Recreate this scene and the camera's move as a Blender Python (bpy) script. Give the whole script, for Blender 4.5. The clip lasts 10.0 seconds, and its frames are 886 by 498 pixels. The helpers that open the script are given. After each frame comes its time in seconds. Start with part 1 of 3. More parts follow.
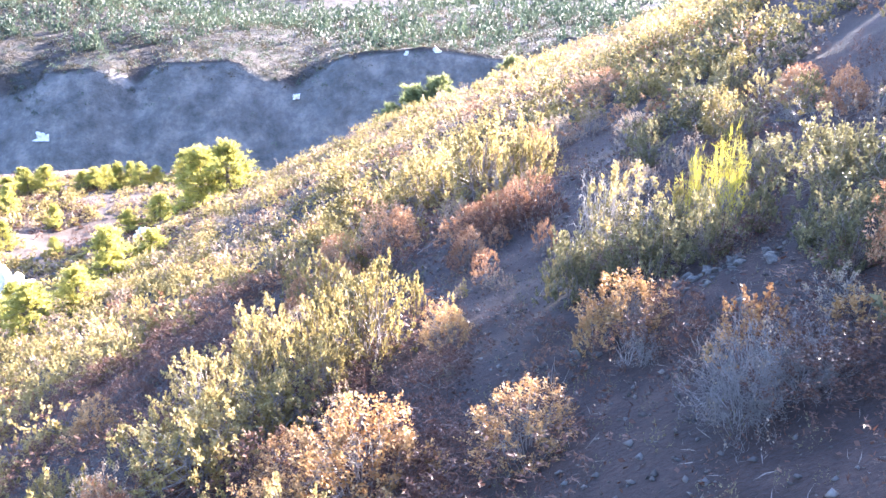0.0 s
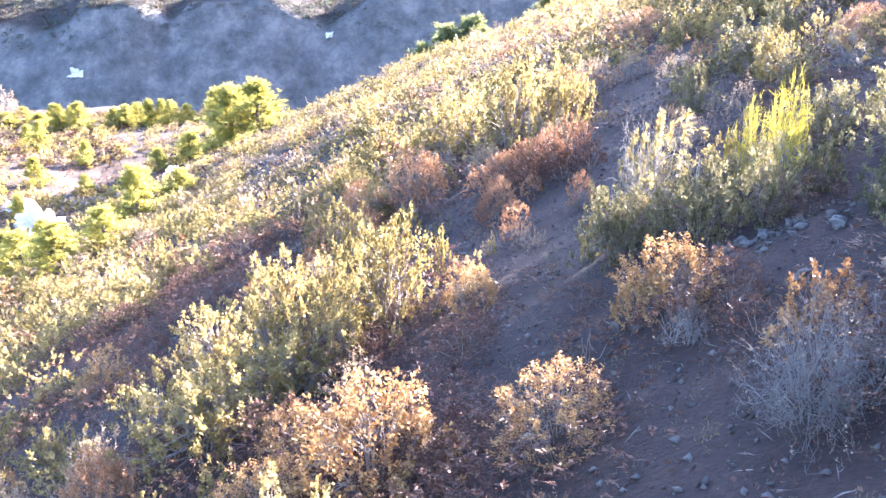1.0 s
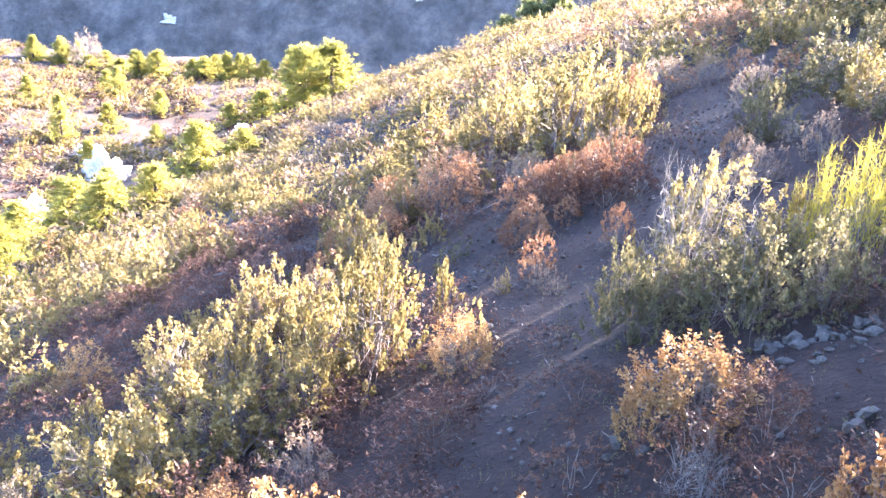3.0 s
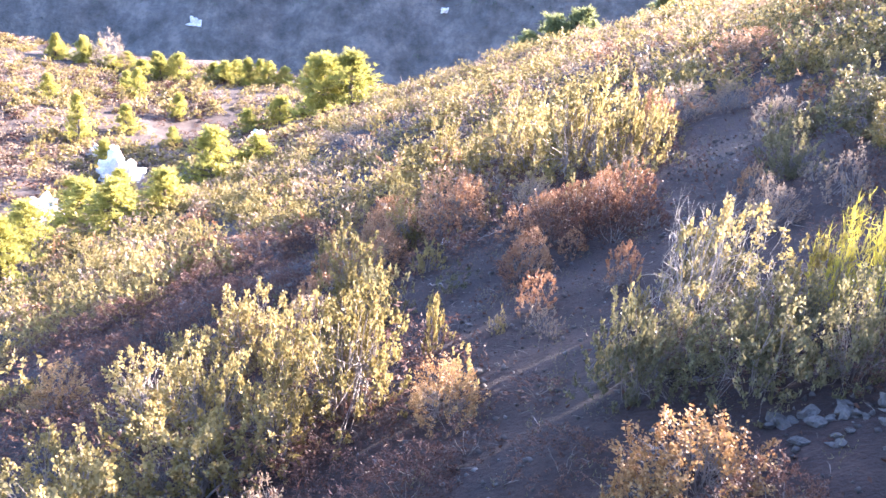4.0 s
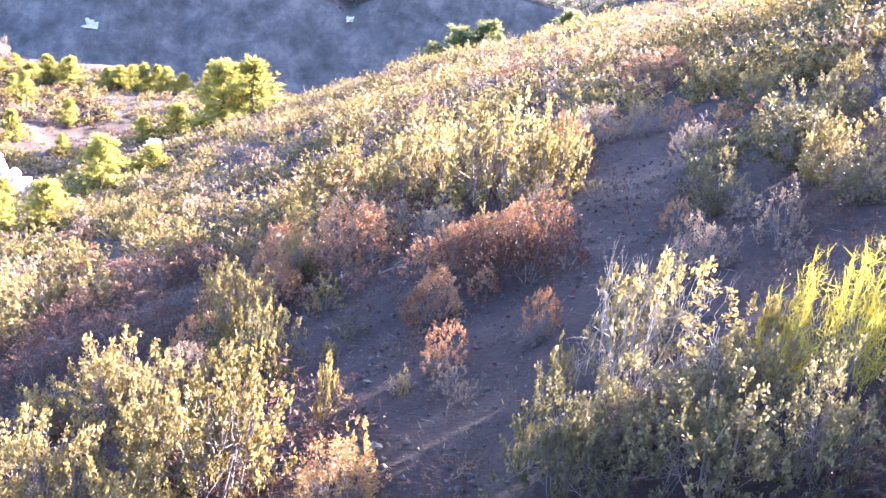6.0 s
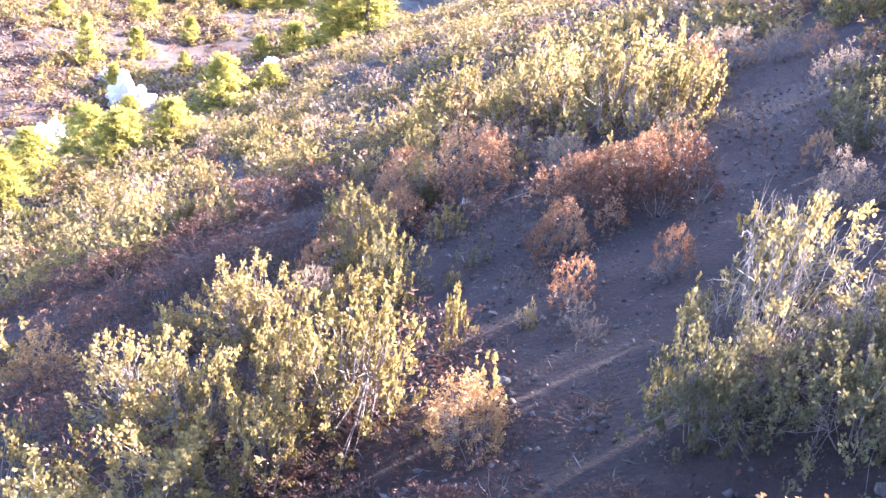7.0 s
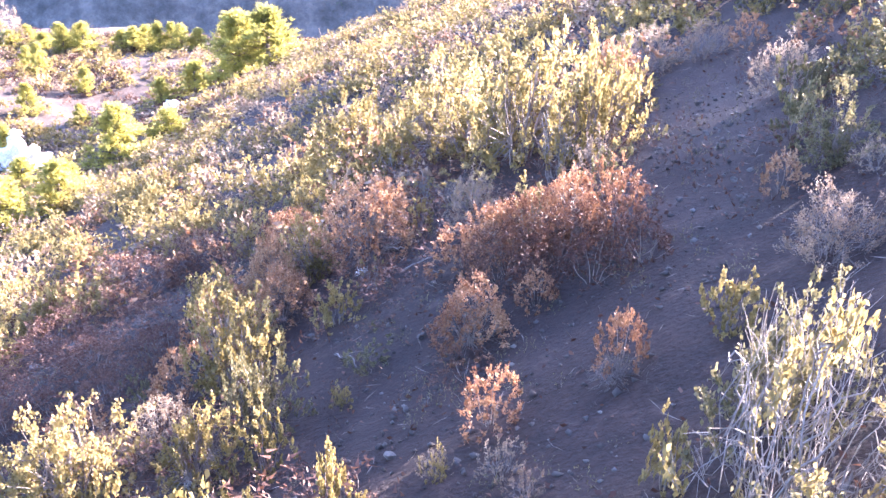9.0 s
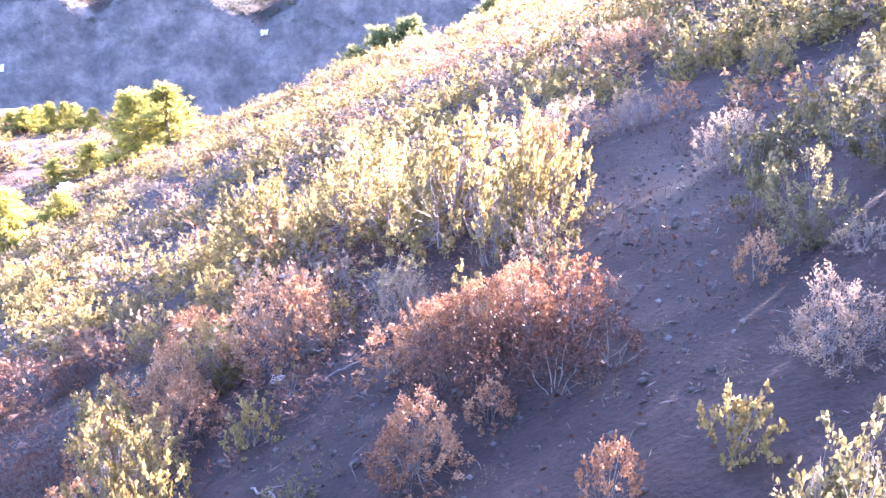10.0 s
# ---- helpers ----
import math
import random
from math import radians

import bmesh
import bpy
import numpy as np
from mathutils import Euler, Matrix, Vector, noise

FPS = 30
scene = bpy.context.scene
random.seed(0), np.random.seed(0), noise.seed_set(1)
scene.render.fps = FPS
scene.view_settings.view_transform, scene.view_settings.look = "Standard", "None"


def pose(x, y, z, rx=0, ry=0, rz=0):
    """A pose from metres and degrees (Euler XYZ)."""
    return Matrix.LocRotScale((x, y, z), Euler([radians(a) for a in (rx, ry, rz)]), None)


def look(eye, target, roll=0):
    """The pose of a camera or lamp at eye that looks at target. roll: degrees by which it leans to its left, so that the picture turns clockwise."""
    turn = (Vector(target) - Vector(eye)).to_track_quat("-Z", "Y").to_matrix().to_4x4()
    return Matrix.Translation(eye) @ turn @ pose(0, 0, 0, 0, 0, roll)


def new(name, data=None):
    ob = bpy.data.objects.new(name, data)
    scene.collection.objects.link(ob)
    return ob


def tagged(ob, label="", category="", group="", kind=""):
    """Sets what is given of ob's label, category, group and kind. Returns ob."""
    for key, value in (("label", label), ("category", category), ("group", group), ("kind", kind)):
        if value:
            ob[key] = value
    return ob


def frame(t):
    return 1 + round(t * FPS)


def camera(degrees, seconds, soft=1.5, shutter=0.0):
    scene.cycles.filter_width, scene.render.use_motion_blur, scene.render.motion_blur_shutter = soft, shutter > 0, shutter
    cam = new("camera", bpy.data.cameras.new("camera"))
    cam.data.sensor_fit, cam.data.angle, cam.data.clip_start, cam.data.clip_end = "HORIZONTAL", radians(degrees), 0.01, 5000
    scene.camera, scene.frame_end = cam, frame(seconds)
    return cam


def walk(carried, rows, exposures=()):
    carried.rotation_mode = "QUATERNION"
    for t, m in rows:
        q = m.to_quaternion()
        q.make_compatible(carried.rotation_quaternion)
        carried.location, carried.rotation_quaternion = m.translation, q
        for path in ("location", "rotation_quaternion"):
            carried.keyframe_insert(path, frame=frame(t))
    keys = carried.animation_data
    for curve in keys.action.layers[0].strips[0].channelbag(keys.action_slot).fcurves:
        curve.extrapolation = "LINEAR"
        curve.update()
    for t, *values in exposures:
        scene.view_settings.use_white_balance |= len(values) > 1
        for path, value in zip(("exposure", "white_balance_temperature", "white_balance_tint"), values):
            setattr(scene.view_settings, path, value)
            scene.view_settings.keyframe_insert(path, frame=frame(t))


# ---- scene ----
cam = camera(50.0, 10.0, soft=1.5)
PATH = [
    (0, pose(0.193, 0.042, 1.492, 73.75, -0.19, 1.83)),
    (0.5, pose(0.186, 0.275, 1.448, 71.56, -0.28, 2.86)),
    (1, pose(0.206, 0.537, 1.424, 70.23, -0.54, 3.92)),
    (1.5, pose(0.304, 0.788, 1.438, 69.43, -1.76, 5.65)),
    (2, pose(0.409, 1.064, 1.474, 68.54, -1.92, 7.04)),
    (2.5, pose(0.474, 1.355, 1.483, 68.02, -2.57, 8.28)),
    (4, pose(0.564, 2.003, 1.469, 68.72, -5.47, 11.51)),
    (4.5, pose(0.621, 2.265, 1.479, 67.95, -5.31, 10.91)),
    (5, pose(0.650, 2.545, 1.451, 67.70, -4.86, 8.69)),
    (5.2, pose(0.619, 2.620, 1.415, 68.30, -5.63, 7.84)),
    (6.3, pose(0.439, 2.738, 1.411, 69.95, -7.77, 6.09)),
    (6.5, pose(0.410, 2.796, 1.403, 66.10, -7.73, 7.90)),
    (7, pose(0.368, 2.747, 1.424, 64.32, -6.40, 12.81)),
    (7.5, pose(0.464, 3.123, 1.428, 65.23, -3.05, 14.73)),
    (8, pose(0.509, 3.504, 1.424, 66.17, -1.67, 12.61)),
    (8.5, pose(0.472, 3.764, 1.341, 67.43, -2.02, 9.64)),
    (9, pose(0.391, 4.096, 1.239, 65.75, -2.00, 6.49)),
    (9.5, pose(0.315, 4.430, 1.129, 63.57, -1.90, 3.67)),
    (10, pose(0.225, 4.743, 1.105, 70.28, -2.08, 0.56)),
]
# stops, white balance and tint along the way
EXPOSED = [(0.0, 4.19, 5060, 23), (0.6, 4.27, 5110, 23), (2.7, 4.29, 5280, 24), (4.0, 3.89, 5180, 27), (6.5, 3.99, 5180, 31), (7.5, 4.01, 5180, 31), (9.0, 4.2, 5100, 34), (9.5, 4.22, 5190, 33), (9.8, 4.36, 5100, 35), (10.0, 4.58, 5180, 41)]
walk(cam, PATH, EXPOSED)

# ---- light ----
SUN_AZ, SUN_EL = 48.0, 20.5
world = bpy.data.worlds.new("sky")
scene.world = world
world.use_nodes = True
wn = world.node_tree
sky = wn.nodes.new("ShaderNodeTexSky")
sky.sky_type, sky.sun_disc = "NISHITA", False
sky.sun_elevation, sky.sun_rotation = radians(SUN_EL), radians(SUN_AZ)
sky.dust_density, sky.ozone_density = 2.0, 1.5
wn.nodes["Background"].inputs["Strength"].default_value = 0.073
wn.links.new(sky.outputs[0], wn.nodes["Background"].inputs["Color"])
sun = new("sun", bpy.data.lights.new("sun", "SUN"))
sun.data.energy, sun.data.angle, sun.data.color = 5.0, radians(0.6), (1.0, 0.82, 0.56)
to_sun = Vector((math.sin(radians(SUN_AZ)) * math.cos(radians(SUN_EL)), math.cos(radians(SUN_AZ)) * math.cos(radians(SUN_EL)), math.sin(radians(SUN_EL))))
sun.matrix_world = look(to_sun * 50, (0, 0, 0))


# ---- materials ----
def material(name):
    m = bpy.data.materials.new(name)
    m.use_nodes = True
    m.node_tree.nodes.clear()
    return m, m.node_tree.nodes, m.node_tree.links


def node(nodes, kind, **inputs):
    n = nodes.new(kind)
    for key, value in inputs.items():
        n.inputs[key.replace("_", " ")].default_value = value
    return n


def ramp(nodes, stops):
    r = nodes.new("ShaderNodeValToRGB")
    while len(r.color_ramp.elements) < len(stops):
        r.color_ramp.elements.new(0.5)
    for e, (p, c) in zip(r.color_ramp.elements, stops):
        e.position, e.color = p, (*c, 1)
    return r


def mix(nodes, links, fac, a, b, blend="MIX"):
    m = nodes.new("ShaderNodeMix")
    m.data_type, m.blend_type = "RGBA", blend
    for socket, value in ((m.inputs[0], fac), (m.inputs[6], a), (m.inputs[7], b)):
        if isinstance(value, (int, float)):
            socket.default_value = value
        elif isinstance(value, tuple):
            socket.default_value = (*value, 1)
        else:
            links.new(value, socket)
    return m.outputs[2]


def leaf_material(name, stops, through_share, rough=0.55, patch=2.5):
    """Thin leaves: each one its own tone, tone drifting over the plants, some light passing through."""
    m, nodes, links = material(name)
    geo, info = nodes.new("ShaderNodeNewGeometry"), nodes.new("ShaderNodeObjectInfo")
    noise_t = node(nodes, "ShaderNodeTexNoise", Scale=patch, Detail=2.0)
    links.new(geo.outputs["Position"], noise_t.inputs["Vector"])
    a = node(nodes, "ShaderNodeMath"); a.operation = "MULTIPLY"; a.inputs[1].default_value = 0.5
    links.new(geo.outputs["Random Per Island"], a.inputs[0])
    b = node(nodes, "ShaderNodeMath"); b.operation = "MULTIPLY_ADD"; b.inputs[1].default_value = 0.25
    links.new(info.outputs["Random"], b.inputs[0]); links.new(a.outputs[0], b.inputs[2])
    c = node(nodes, "ShaderNodeMath"); c.operation = "MULTIPLY_ADD"; c.inputs[1].default_value = 0.9; 
    links.new(noise_t.outputs[0], c.inputs[0]); links.new(b.outputs[0], c.inputs[2])
    d = node(nodes, "ShaderNodeMath"); d.operation = "SUBTRACT"; d.inputs[1].default_value = 0.35
    links.new(c.outputs[0], d.inputs[0])
    r = ramp(nodes, stops)
    links.new(d.outputs[0], r.inputs[0])
    p = node(nodes, "ShaderNodeBsdfPrincipled", Roughness=rough)
    p.inputs["Specular IOR Level"].default_value = 0.35
    links.new(r.outputs[0], p.inputs["Base Color"])
    t = nodes.new("ShaderNodeBsdfTranslucent")
    links.new(r.outputs[0], t.inputs["Color"])
    s = nodes.new("ShaderNodeMixShader"); s.inputs[0].default_value = through_share
    links.new(p.outputs[0], s.inputs[1]); links.new(t.outputs[0], s.inputs[2])
    out = nodes.new("ShaderNodeOutputMaterial")
    links.new(s.outputs[0], out.inputs[0])
    return m


def rough_material(name, stops, scale, bump=0.4, rough=0.9, fine=9.0):
    """Rock, bark or soil: tone at two scales, with relief."""
    m, nodes, links = material(name)
    geo, info = nodes.new("ShaderNodeNewGeometry"), nodes.new("ShaderNodeObjectInfo")
    n1 = node(nodes, "ShaderNodeTexNoise", Scale=scale, Detail=5.0, Roughness=0.6)
    n2 = node(nodes, "ShaderNodeTexNoise", Scale=scale * fine, Detail=4.0, Roughness=0.7)
    for n in (n1, n2):
        links.new(geo.outputs["Position"], n.inputs["Vector"])
    r = ramp(nodes, stops)
    links.new(n1.outputs[0], r.inputs[0])
    r2 = ramp(nodes, [(0.3, (0.55, 0.55, 0.55)), (0.7, (1.3, 1.3, 1.3))])
    links.new(n2.outputs[0], r2.inputs[0])
    col = mix(nodes, links, 0.8, r.outputs[0], r2.outputs[0], "MULTIPLY")
    p = node(nodes, "ShaderNodeBsdfPrincipled", Roughness=rough)
    links.new(col, p.inputs["Base Color"])
    bp = node(nodes, "ShaderNodeBump", Strength=bump, Distance=0.03)
    links.new(n2.outputs[0], bp.inputs["Height"]); links.new(bp.outputs[0], p.inputs["Normal"])
    out = nodes.new("ShaderNodeOutputMaterial")
    links.new(p.outputs[0], out.inputs[0])
    return m


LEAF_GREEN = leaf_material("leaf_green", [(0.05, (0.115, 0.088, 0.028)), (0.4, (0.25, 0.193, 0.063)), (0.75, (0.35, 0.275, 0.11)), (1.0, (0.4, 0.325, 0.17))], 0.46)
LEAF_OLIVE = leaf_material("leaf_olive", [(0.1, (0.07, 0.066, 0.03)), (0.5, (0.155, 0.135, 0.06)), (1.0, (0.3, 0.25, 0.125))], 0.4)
LEAF_RUST = leaf_material("leaf_rust", [(0.05, (0.13, 0.055, 0.03)), (0.4, (0.29, 0.145, 0.07)), (0.75, (0.44, 0.27, 0.14)), (1.0, (0.55, 0.4, 0.24))], 0.26)
LEAF_GOLD = leaf_material("leaf_gold", [(0.05, (0.16, 0.072, 0.028)), (0.4, (0.33, 0.18, 0.065)), (0.75, (0.46, 0.3, 0.12)), (1.0, (0.54, 0.4, 0.2))], 0.3)
LEAF_DRY = leaf_material("leaf_dry", [(0.1, (0.18, 0.115, 0.075)), (0.5, (0.31, 0.228, 0.148)), (1.0, (0.44, 0.355, 0.245))], 0.35)
# Heath brown, darkened so that the shade it lies in is in the colour.
LEAF_HEATH_SHADED = leaf_material("leaf_heath", [(0.1, (0.045, 0.019, 0.012)), (0.5, (0.1, 0.046, 0.028)), (1.0, (0.18, 0.1, 0.062))], 0.3)
LEAF_BROOM = leaf_material("leaf_broom", [(0.1, (0.3, 0.26, 0.025)), (0.5, (0.48, 0.41, 0.045)), (1.0, (0.6, 0.5, 0.12))], 0.5)
# Pine needles in a lit and a shaded tone, the light put into the colour.
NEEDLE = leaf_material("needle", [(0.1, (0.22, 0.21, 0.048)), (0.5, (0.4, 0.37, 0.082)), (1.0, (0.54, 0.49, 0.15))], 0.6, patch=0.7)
NEEDLE_SHADED = leaf_material("needle_dark", [(0.1, (0.12, 0.14, 0.055)), (0.5, (0.24, 0.25, 0.095)), (1.0, (0.37, 0.36, 0.155))], 0.5, patch=0.7)
FAR_SCRUB = leaf_material("far_scrub", [(0.1, (0.03, 0.03, 0.018)), (0.5, (0.06, 0.052, 0.03)), (1.0, (0.12, 0.09, 0.055))], 0.3, patch=0.05)
NEEDLE_FAR = leaf_material("needle_far", [(0.1, (0.035, 0.055, 0.035)), (0.5, (0.075, 0.095, 0.055)), (1.0, (0.14, 0.145, 0.075))], 0.3, patch=0.05)
TWIG = rough_material("twig", [(0.3, (0.13, 0.1, 0.08)), (0.7, (0.3, 0.25, 0.21))], 6.0, 0.2)
TWIG_GREY = rough_material("twig_grey", [(0.3, (0.13, 0.11, 0.1)), (0.7, (0.27, 0.235, 0.21))], 6.0, 0.2)
TWIG_PALE = rough_material("twig_pale", [(0.3, (0.15, 0.13, 0.115)), (0.7, (0.31, 0.275, 0.245))], 6.0, 0.2)
BARK = rough_material("bark", [(0.3, (0.08, 0.06, 0.05)), (0.7, (0.22, 0.17, 0.13))], 5.0, 0.6)
STONE = rough_material("stone", [(0.3, (0.065, 0.056, 0.048)), (0.7, (0.16, 0.14, 0.12))], 9.0, 0.5)
GRAVEL = leaf_material("gravel", [(0.1, (0.045, 0.036, 0.031)), (0.5, (0.1, 0.086, 0.076)), (1.0, (0.25, 0.225, 0.2))], 0.02, 0.9)
STONE_PALE = rough_material("stone_pale", [(0.3, (0.55, 0.5, 0.44)), (0.7, (0.82, 0.78, 0.72))], 2.0, 0.5)


def land_material():
    """Soil and stones on the hillside, pale dry soil on the terrace, grey rock where it is steep, brown scrub land far off."""
    m, nodes, links = material("land")
    geo = nodes.new("ShaderNodeNewGeometry")
    xyz, nrm = nodes.new("ShaderNodeSeparateXYZ"), nodes.new("ShaderNodeSeparateXYZ")
    links.new(geo.outputs["Position"], xyz.inputs[0]); links.new(geo.outputs["Normal"], nrm.inputs[0])

    def tex(scale, detail=5.0, rough=0.6):
        n = node(nodes, "ShaderNodeTexNoise", Scale=scale, Detail=detail, Roughness=rough)
        links.new(geo.outputs["Position"], n.inputs["Vector"])
        return n.outputs[0]

    def band(value, lo, hi):
        r = nodes.new("ShaderNodeMapRange")
        r.inputs[1].default_value, r.inputs[2].default_value = lo, hi
        links.new(value, r.inputs[0])
        return r.outputs[0]

    fine = tex(38.0)
    soil = ramp(nodes, [(0.3, (0.016, 0.0075, 0.005)), (0.55, (0.031, 0.0155, 0.0105)), (0.75, (0.06, 0.036, 0.027))])
    links.new(tex(5.0), soil.inputs[0])
    grain = ramp(nodes, [(0.35, (0.6, 0.6, 0.6)), (0.7, (1.35, 1.3, 1.25))])
    links.new(fine, grain.inputs[0])
    near = mix(nodes, links, 0.9, soil.outputs[0], grain.outputs[0], "MULTIPLY")
    pale = ramp(nodes, [(0.32, (0.03, 0.018, 0.013)), (0.48, (0.062, 0.041, 0.03)), (0.68, (0.13, 0.096, 0.074))])
    links.new(tex(0.9, 7.0, 0.7), pale.inputs[0])
    far_land = ramp(nodes, [(0.35, (0.011, 0.013, 0.009)), (0.5, (0.023, 0.0165, 0.011)), (0.68, (0.034, 0.023, 0.016))])
    links.new(tex(0.13, 8.0, 0.7), far_land.inputs[0])
    rock = ramp(nodes, [(0.36, (0.06, 0.056, 0.05)), (0.5, (0.113, 0.102, 0.09)), (0.64, (0.2, 0.172, 0.148))])
    links.new(tex(0.16, 11.0, 0.74), rock.inputs[0])
    col = mix(nodes, links, band(xyz.outputs[2], -6.0, -9.0), near, pale.outputs[0])
    col = mix(nodes, links, band(xyz.outputs[1], 90.0, 120.0), col, far_land.outputs[0])
    steep = nodes.new("ShaderNodeMath"); steep.operation = "MULTIPLY"
    links.new(band(nrm.outputs[2], 0.86, 0.7), steep.inputs[0]); links.new(band(xyz.outputs[1], 58.0, 70.0), steep.inputs[1])
    col = mix(nodes, links, steep.outputs[0], col, rock.outputs[0])
    p = node(nodes, "ShaderNodeBsdfPrincipled", Roughness=0.95)
    links.new(col, p.inputs["Base Color"])
    bp = node(nodes, "ShaderNodeBump", Strength=0.6, Distance=0.03)
    links.new(fine, bp.inputs["Height"])
    bp2 = node(nodes, "ShaderNodeBump", Strength=0.8, Distance=3.0)
    links.new(tex(0.12, 6.0, 0.7), bp2.inputs["Height"]); links.new(bp.outputs[0], bp2.inputs["Normal"])
    far_n = nodes.new("ShaderNodeMix"); far_n.data_type = "VECTOR"
    links.new(band(xyz.outputs[1], 70.0, 110.0), far_n.inputs[0])
    links.new(bp.outputs[0], far_n.inputs[4]); links.new(bp2.outputs[0], far_n.inputs[5])
    links.new(far_n.outputs[1], p.inputs["Normal"])
    out = nodes.new("ShaderNodeOutputMaterial")
    links.new(p.outputs[0], out.inputs[0])
    return m


LAND = land_material()

# ---- the land ----
def wob(x, y, seed):
    """Smooth rolling values, about -1 to 1."""
    a = 1.7 * seed
    return (np.sin(x + 1.3 * np.sin(0.7 * y + a) + a) + np.sin(1.31 * y - 0.9 * np.sin(0.83 * x + 2 * a) + 2.3 * a)
            + 0.6 * np.sin(1.9 * x + 1.6 * y + 3.1 * a) + 0.5 * np.sin(2.3 * x - 2.1 * y + 0.7 * a)) / 2.4


def smooth_max(a, b, k):
    return 0.5 * (a + b + np.sqrt((a - b) ** 2 + k * k))


# the far cliff's rim, shaped to the line of shade the camera sees
RIM_X = (-150, -112, -103, -100, -85, -79, -73, -57, -48, -41.5, -36, -30, -11, 2, 12, 22, 70)
RIM_Z = (-20, -28.0, -26, -21.8, -20.8, -23.8, -19.1, -18.4, -23.0, -24.8, -21.1, -16.9, -15.2, -16.1, -18.3, -12.5, -11)


def ground_z(x, y):
    """Height of the land: the scrub hillside, the terrace below it, the gorge and the hills beyond."""
    x, y = np.asarray(x, float), np.asarray(y, float)
    xs = np.where(x > 20, 20 + 15 * np.tanh((x - 20) / 15), x)
    x2 = np.where(xs > 2, 4 * xs - 4, xs * xs)
    yb = np.maximum(y, -40)
    hill = -0.449 + 0.4934 * xs - 0.0692 * yb - 0.00213 * x2 - 0.00187 * xs * yb - 0.00046 * yb * yb
    # An added ridge, right of the view, that only throws shade over the slope.
    hill = hill + 0.55 * np.exp(-((x - 5.8) / 1.3) ** 2) * np.clip((y + 4) / 4, 0, 1) * np.maximum(np.clip((14 - y) / 6, 0, 1), 0.75 * np.clip((y - 10) / 3, 0, 1) * np.clip((22 - y) / 4, 0, 1))
    hill = hill + 0.0007 * np.maximum(y - 14, 0) ** 2
    hill = hill - 0.035 * np.maximum(y - 41 - wob(x / 5, y / 5, 3), 0) ** 2
    hill = hill + 0.25 * wob(x / 3.5, y / 3.5, 8) * np.clip((y - 12) / 10, 0, 1)
    terrace = -10.6 + 0.45 * wob(x / 6, y / 6, 1) + 0.12 * wob(x / 1.7, y / 1.7, 2)
    terrace = terrace - 0.06 * np.maximum(y - 57 - 2 * wob(x / 8, y / 9, 4), 0) ** 2
    terrace = terrace - 0.1 * np.maximum(-(x + 0.70 * y) + 0.3 + 0.8 * wob(y / 4, x / 4, 5), 0) ** 2
    near = np.maximum(smooth_max(hill, terrace, 0.8), -60)
    rim = 208 + 3 * wob(x / 34, x / 50, 6) + 1.6 * wob(x / 7, y / 15, 7)
    rise = np.clip((y - rim) / 14, 0, 1)
    rise = rise ** 0.8 * (1 - 0.10 * np.sin(rise * 19 + 2 * wob(x / 12, y / 12, 9)) * (1 - rise))
    crest = -18.5 + (np.interp(x, RIM_X, RIM_Z) + 18.5) * np.exp(-np.maximum(y - rim - 14, 0) / 14)
    top = crest + 0.5 * wob(x / 6, y / 9, 10) + 0.075 * np.maximum(y - rim - 14, 0) + 4 * wob(x / 40, y / 40, 11) * np.clip((y - 230) / 60, 0, 1)
    top = top + 0.1 * np.maximum(y - 420, 0)
    far = -46 + (top + 46) * rise
    z = smooth_max(near, far, 1.0)
    fine = np.clip(1 - (np.abs(y - 8) - 8) / 14, 0, 1)
    return z + fine * (0.045 * wob(x * 1.4, y * 1.4, 12) + 0.02 * wob(x * 4.1, y * 4.1, 13))


def mesh_of(name, verts, faces, mat):
    """A mesh from arrays: faces all of three or all of four corners."""
    me = bpy.data.meshes.new(name)
    verts, faces = np.asarray(verts, np.float32), np.asarray(faces, np.int32)
    me.vertices.add(len(verts)); me.vertices.foreach_set("co", verts.ravel())
    me.loops.add(faces.size); me.loops.foreach_set("vertex_index", faces.ravel())
    me.polygons.add(len(faces)); me.polygons.foreach_set("loop_start", np.arange(0, faces.size, faces.shape[1], dtype=np.int32))
    me.update(calc_edges=True)
    me.materials.append(mat)
    return me


def spaced(start, stops):
    """Grid lines from start; stops: (until, step), the step growing evenly from one stop to the next."""
    out, step = [start], stops[0][1]
    lo = start
    for until, to in stops:
        first = step
        while out[-1] < until:
            step = first + (to - first) * (out[-1] - lo) / (until - lo)
            out.append(out[-1] + step)
        lo, step = until, to
    return np.array(out)


gx = np.concatenate([-spaced(0.0, [(4.5, 0.21), (14, 0.6), (60, 2.0), (160, 3.4), (900, 50.0)])[:0:-1], spaced(0.0, [(4.5, 0.21), (14, 0.6), (60, 2.5), (160, 3.6), (900, 50.0)])])
gy = np.concatenate([-spaced(0.0, [(10, 0.6), (300, 40.0)])[:0:-1], spaced(0.0, [(2.5, 0.25), (12, 0.21), (30, 0.7), (75, 1.4), (190, 4.0), (196, 1.8), (226, 1.5), (250, 2.4), (420, 6.0), (1500, 60.0)])])
X, Y = np.meshgrid(gx, gy)
i = np.arange(len(gy) - 1)[:, None] * len(gx) + np.arange(len(gx) - 1)[None, :]
cells = np.stack([i, i + 1, i + 1 + len(gx), i + len(gx)], -1).reshape(-1, 4)
land = mesh_of("ground", np.stack([X, Y, ground_z(X, Y)], -1).reshape(-1, 3), cells, LAND)
land.polygons.foreach_set("use_smooth", np.ones(len(land.polygons), bool))
ground = tagged(new("ground", land), "dark stony hillside soil falling to a pale dry terrace, a gorge and hills", "hillside", kind="structure")


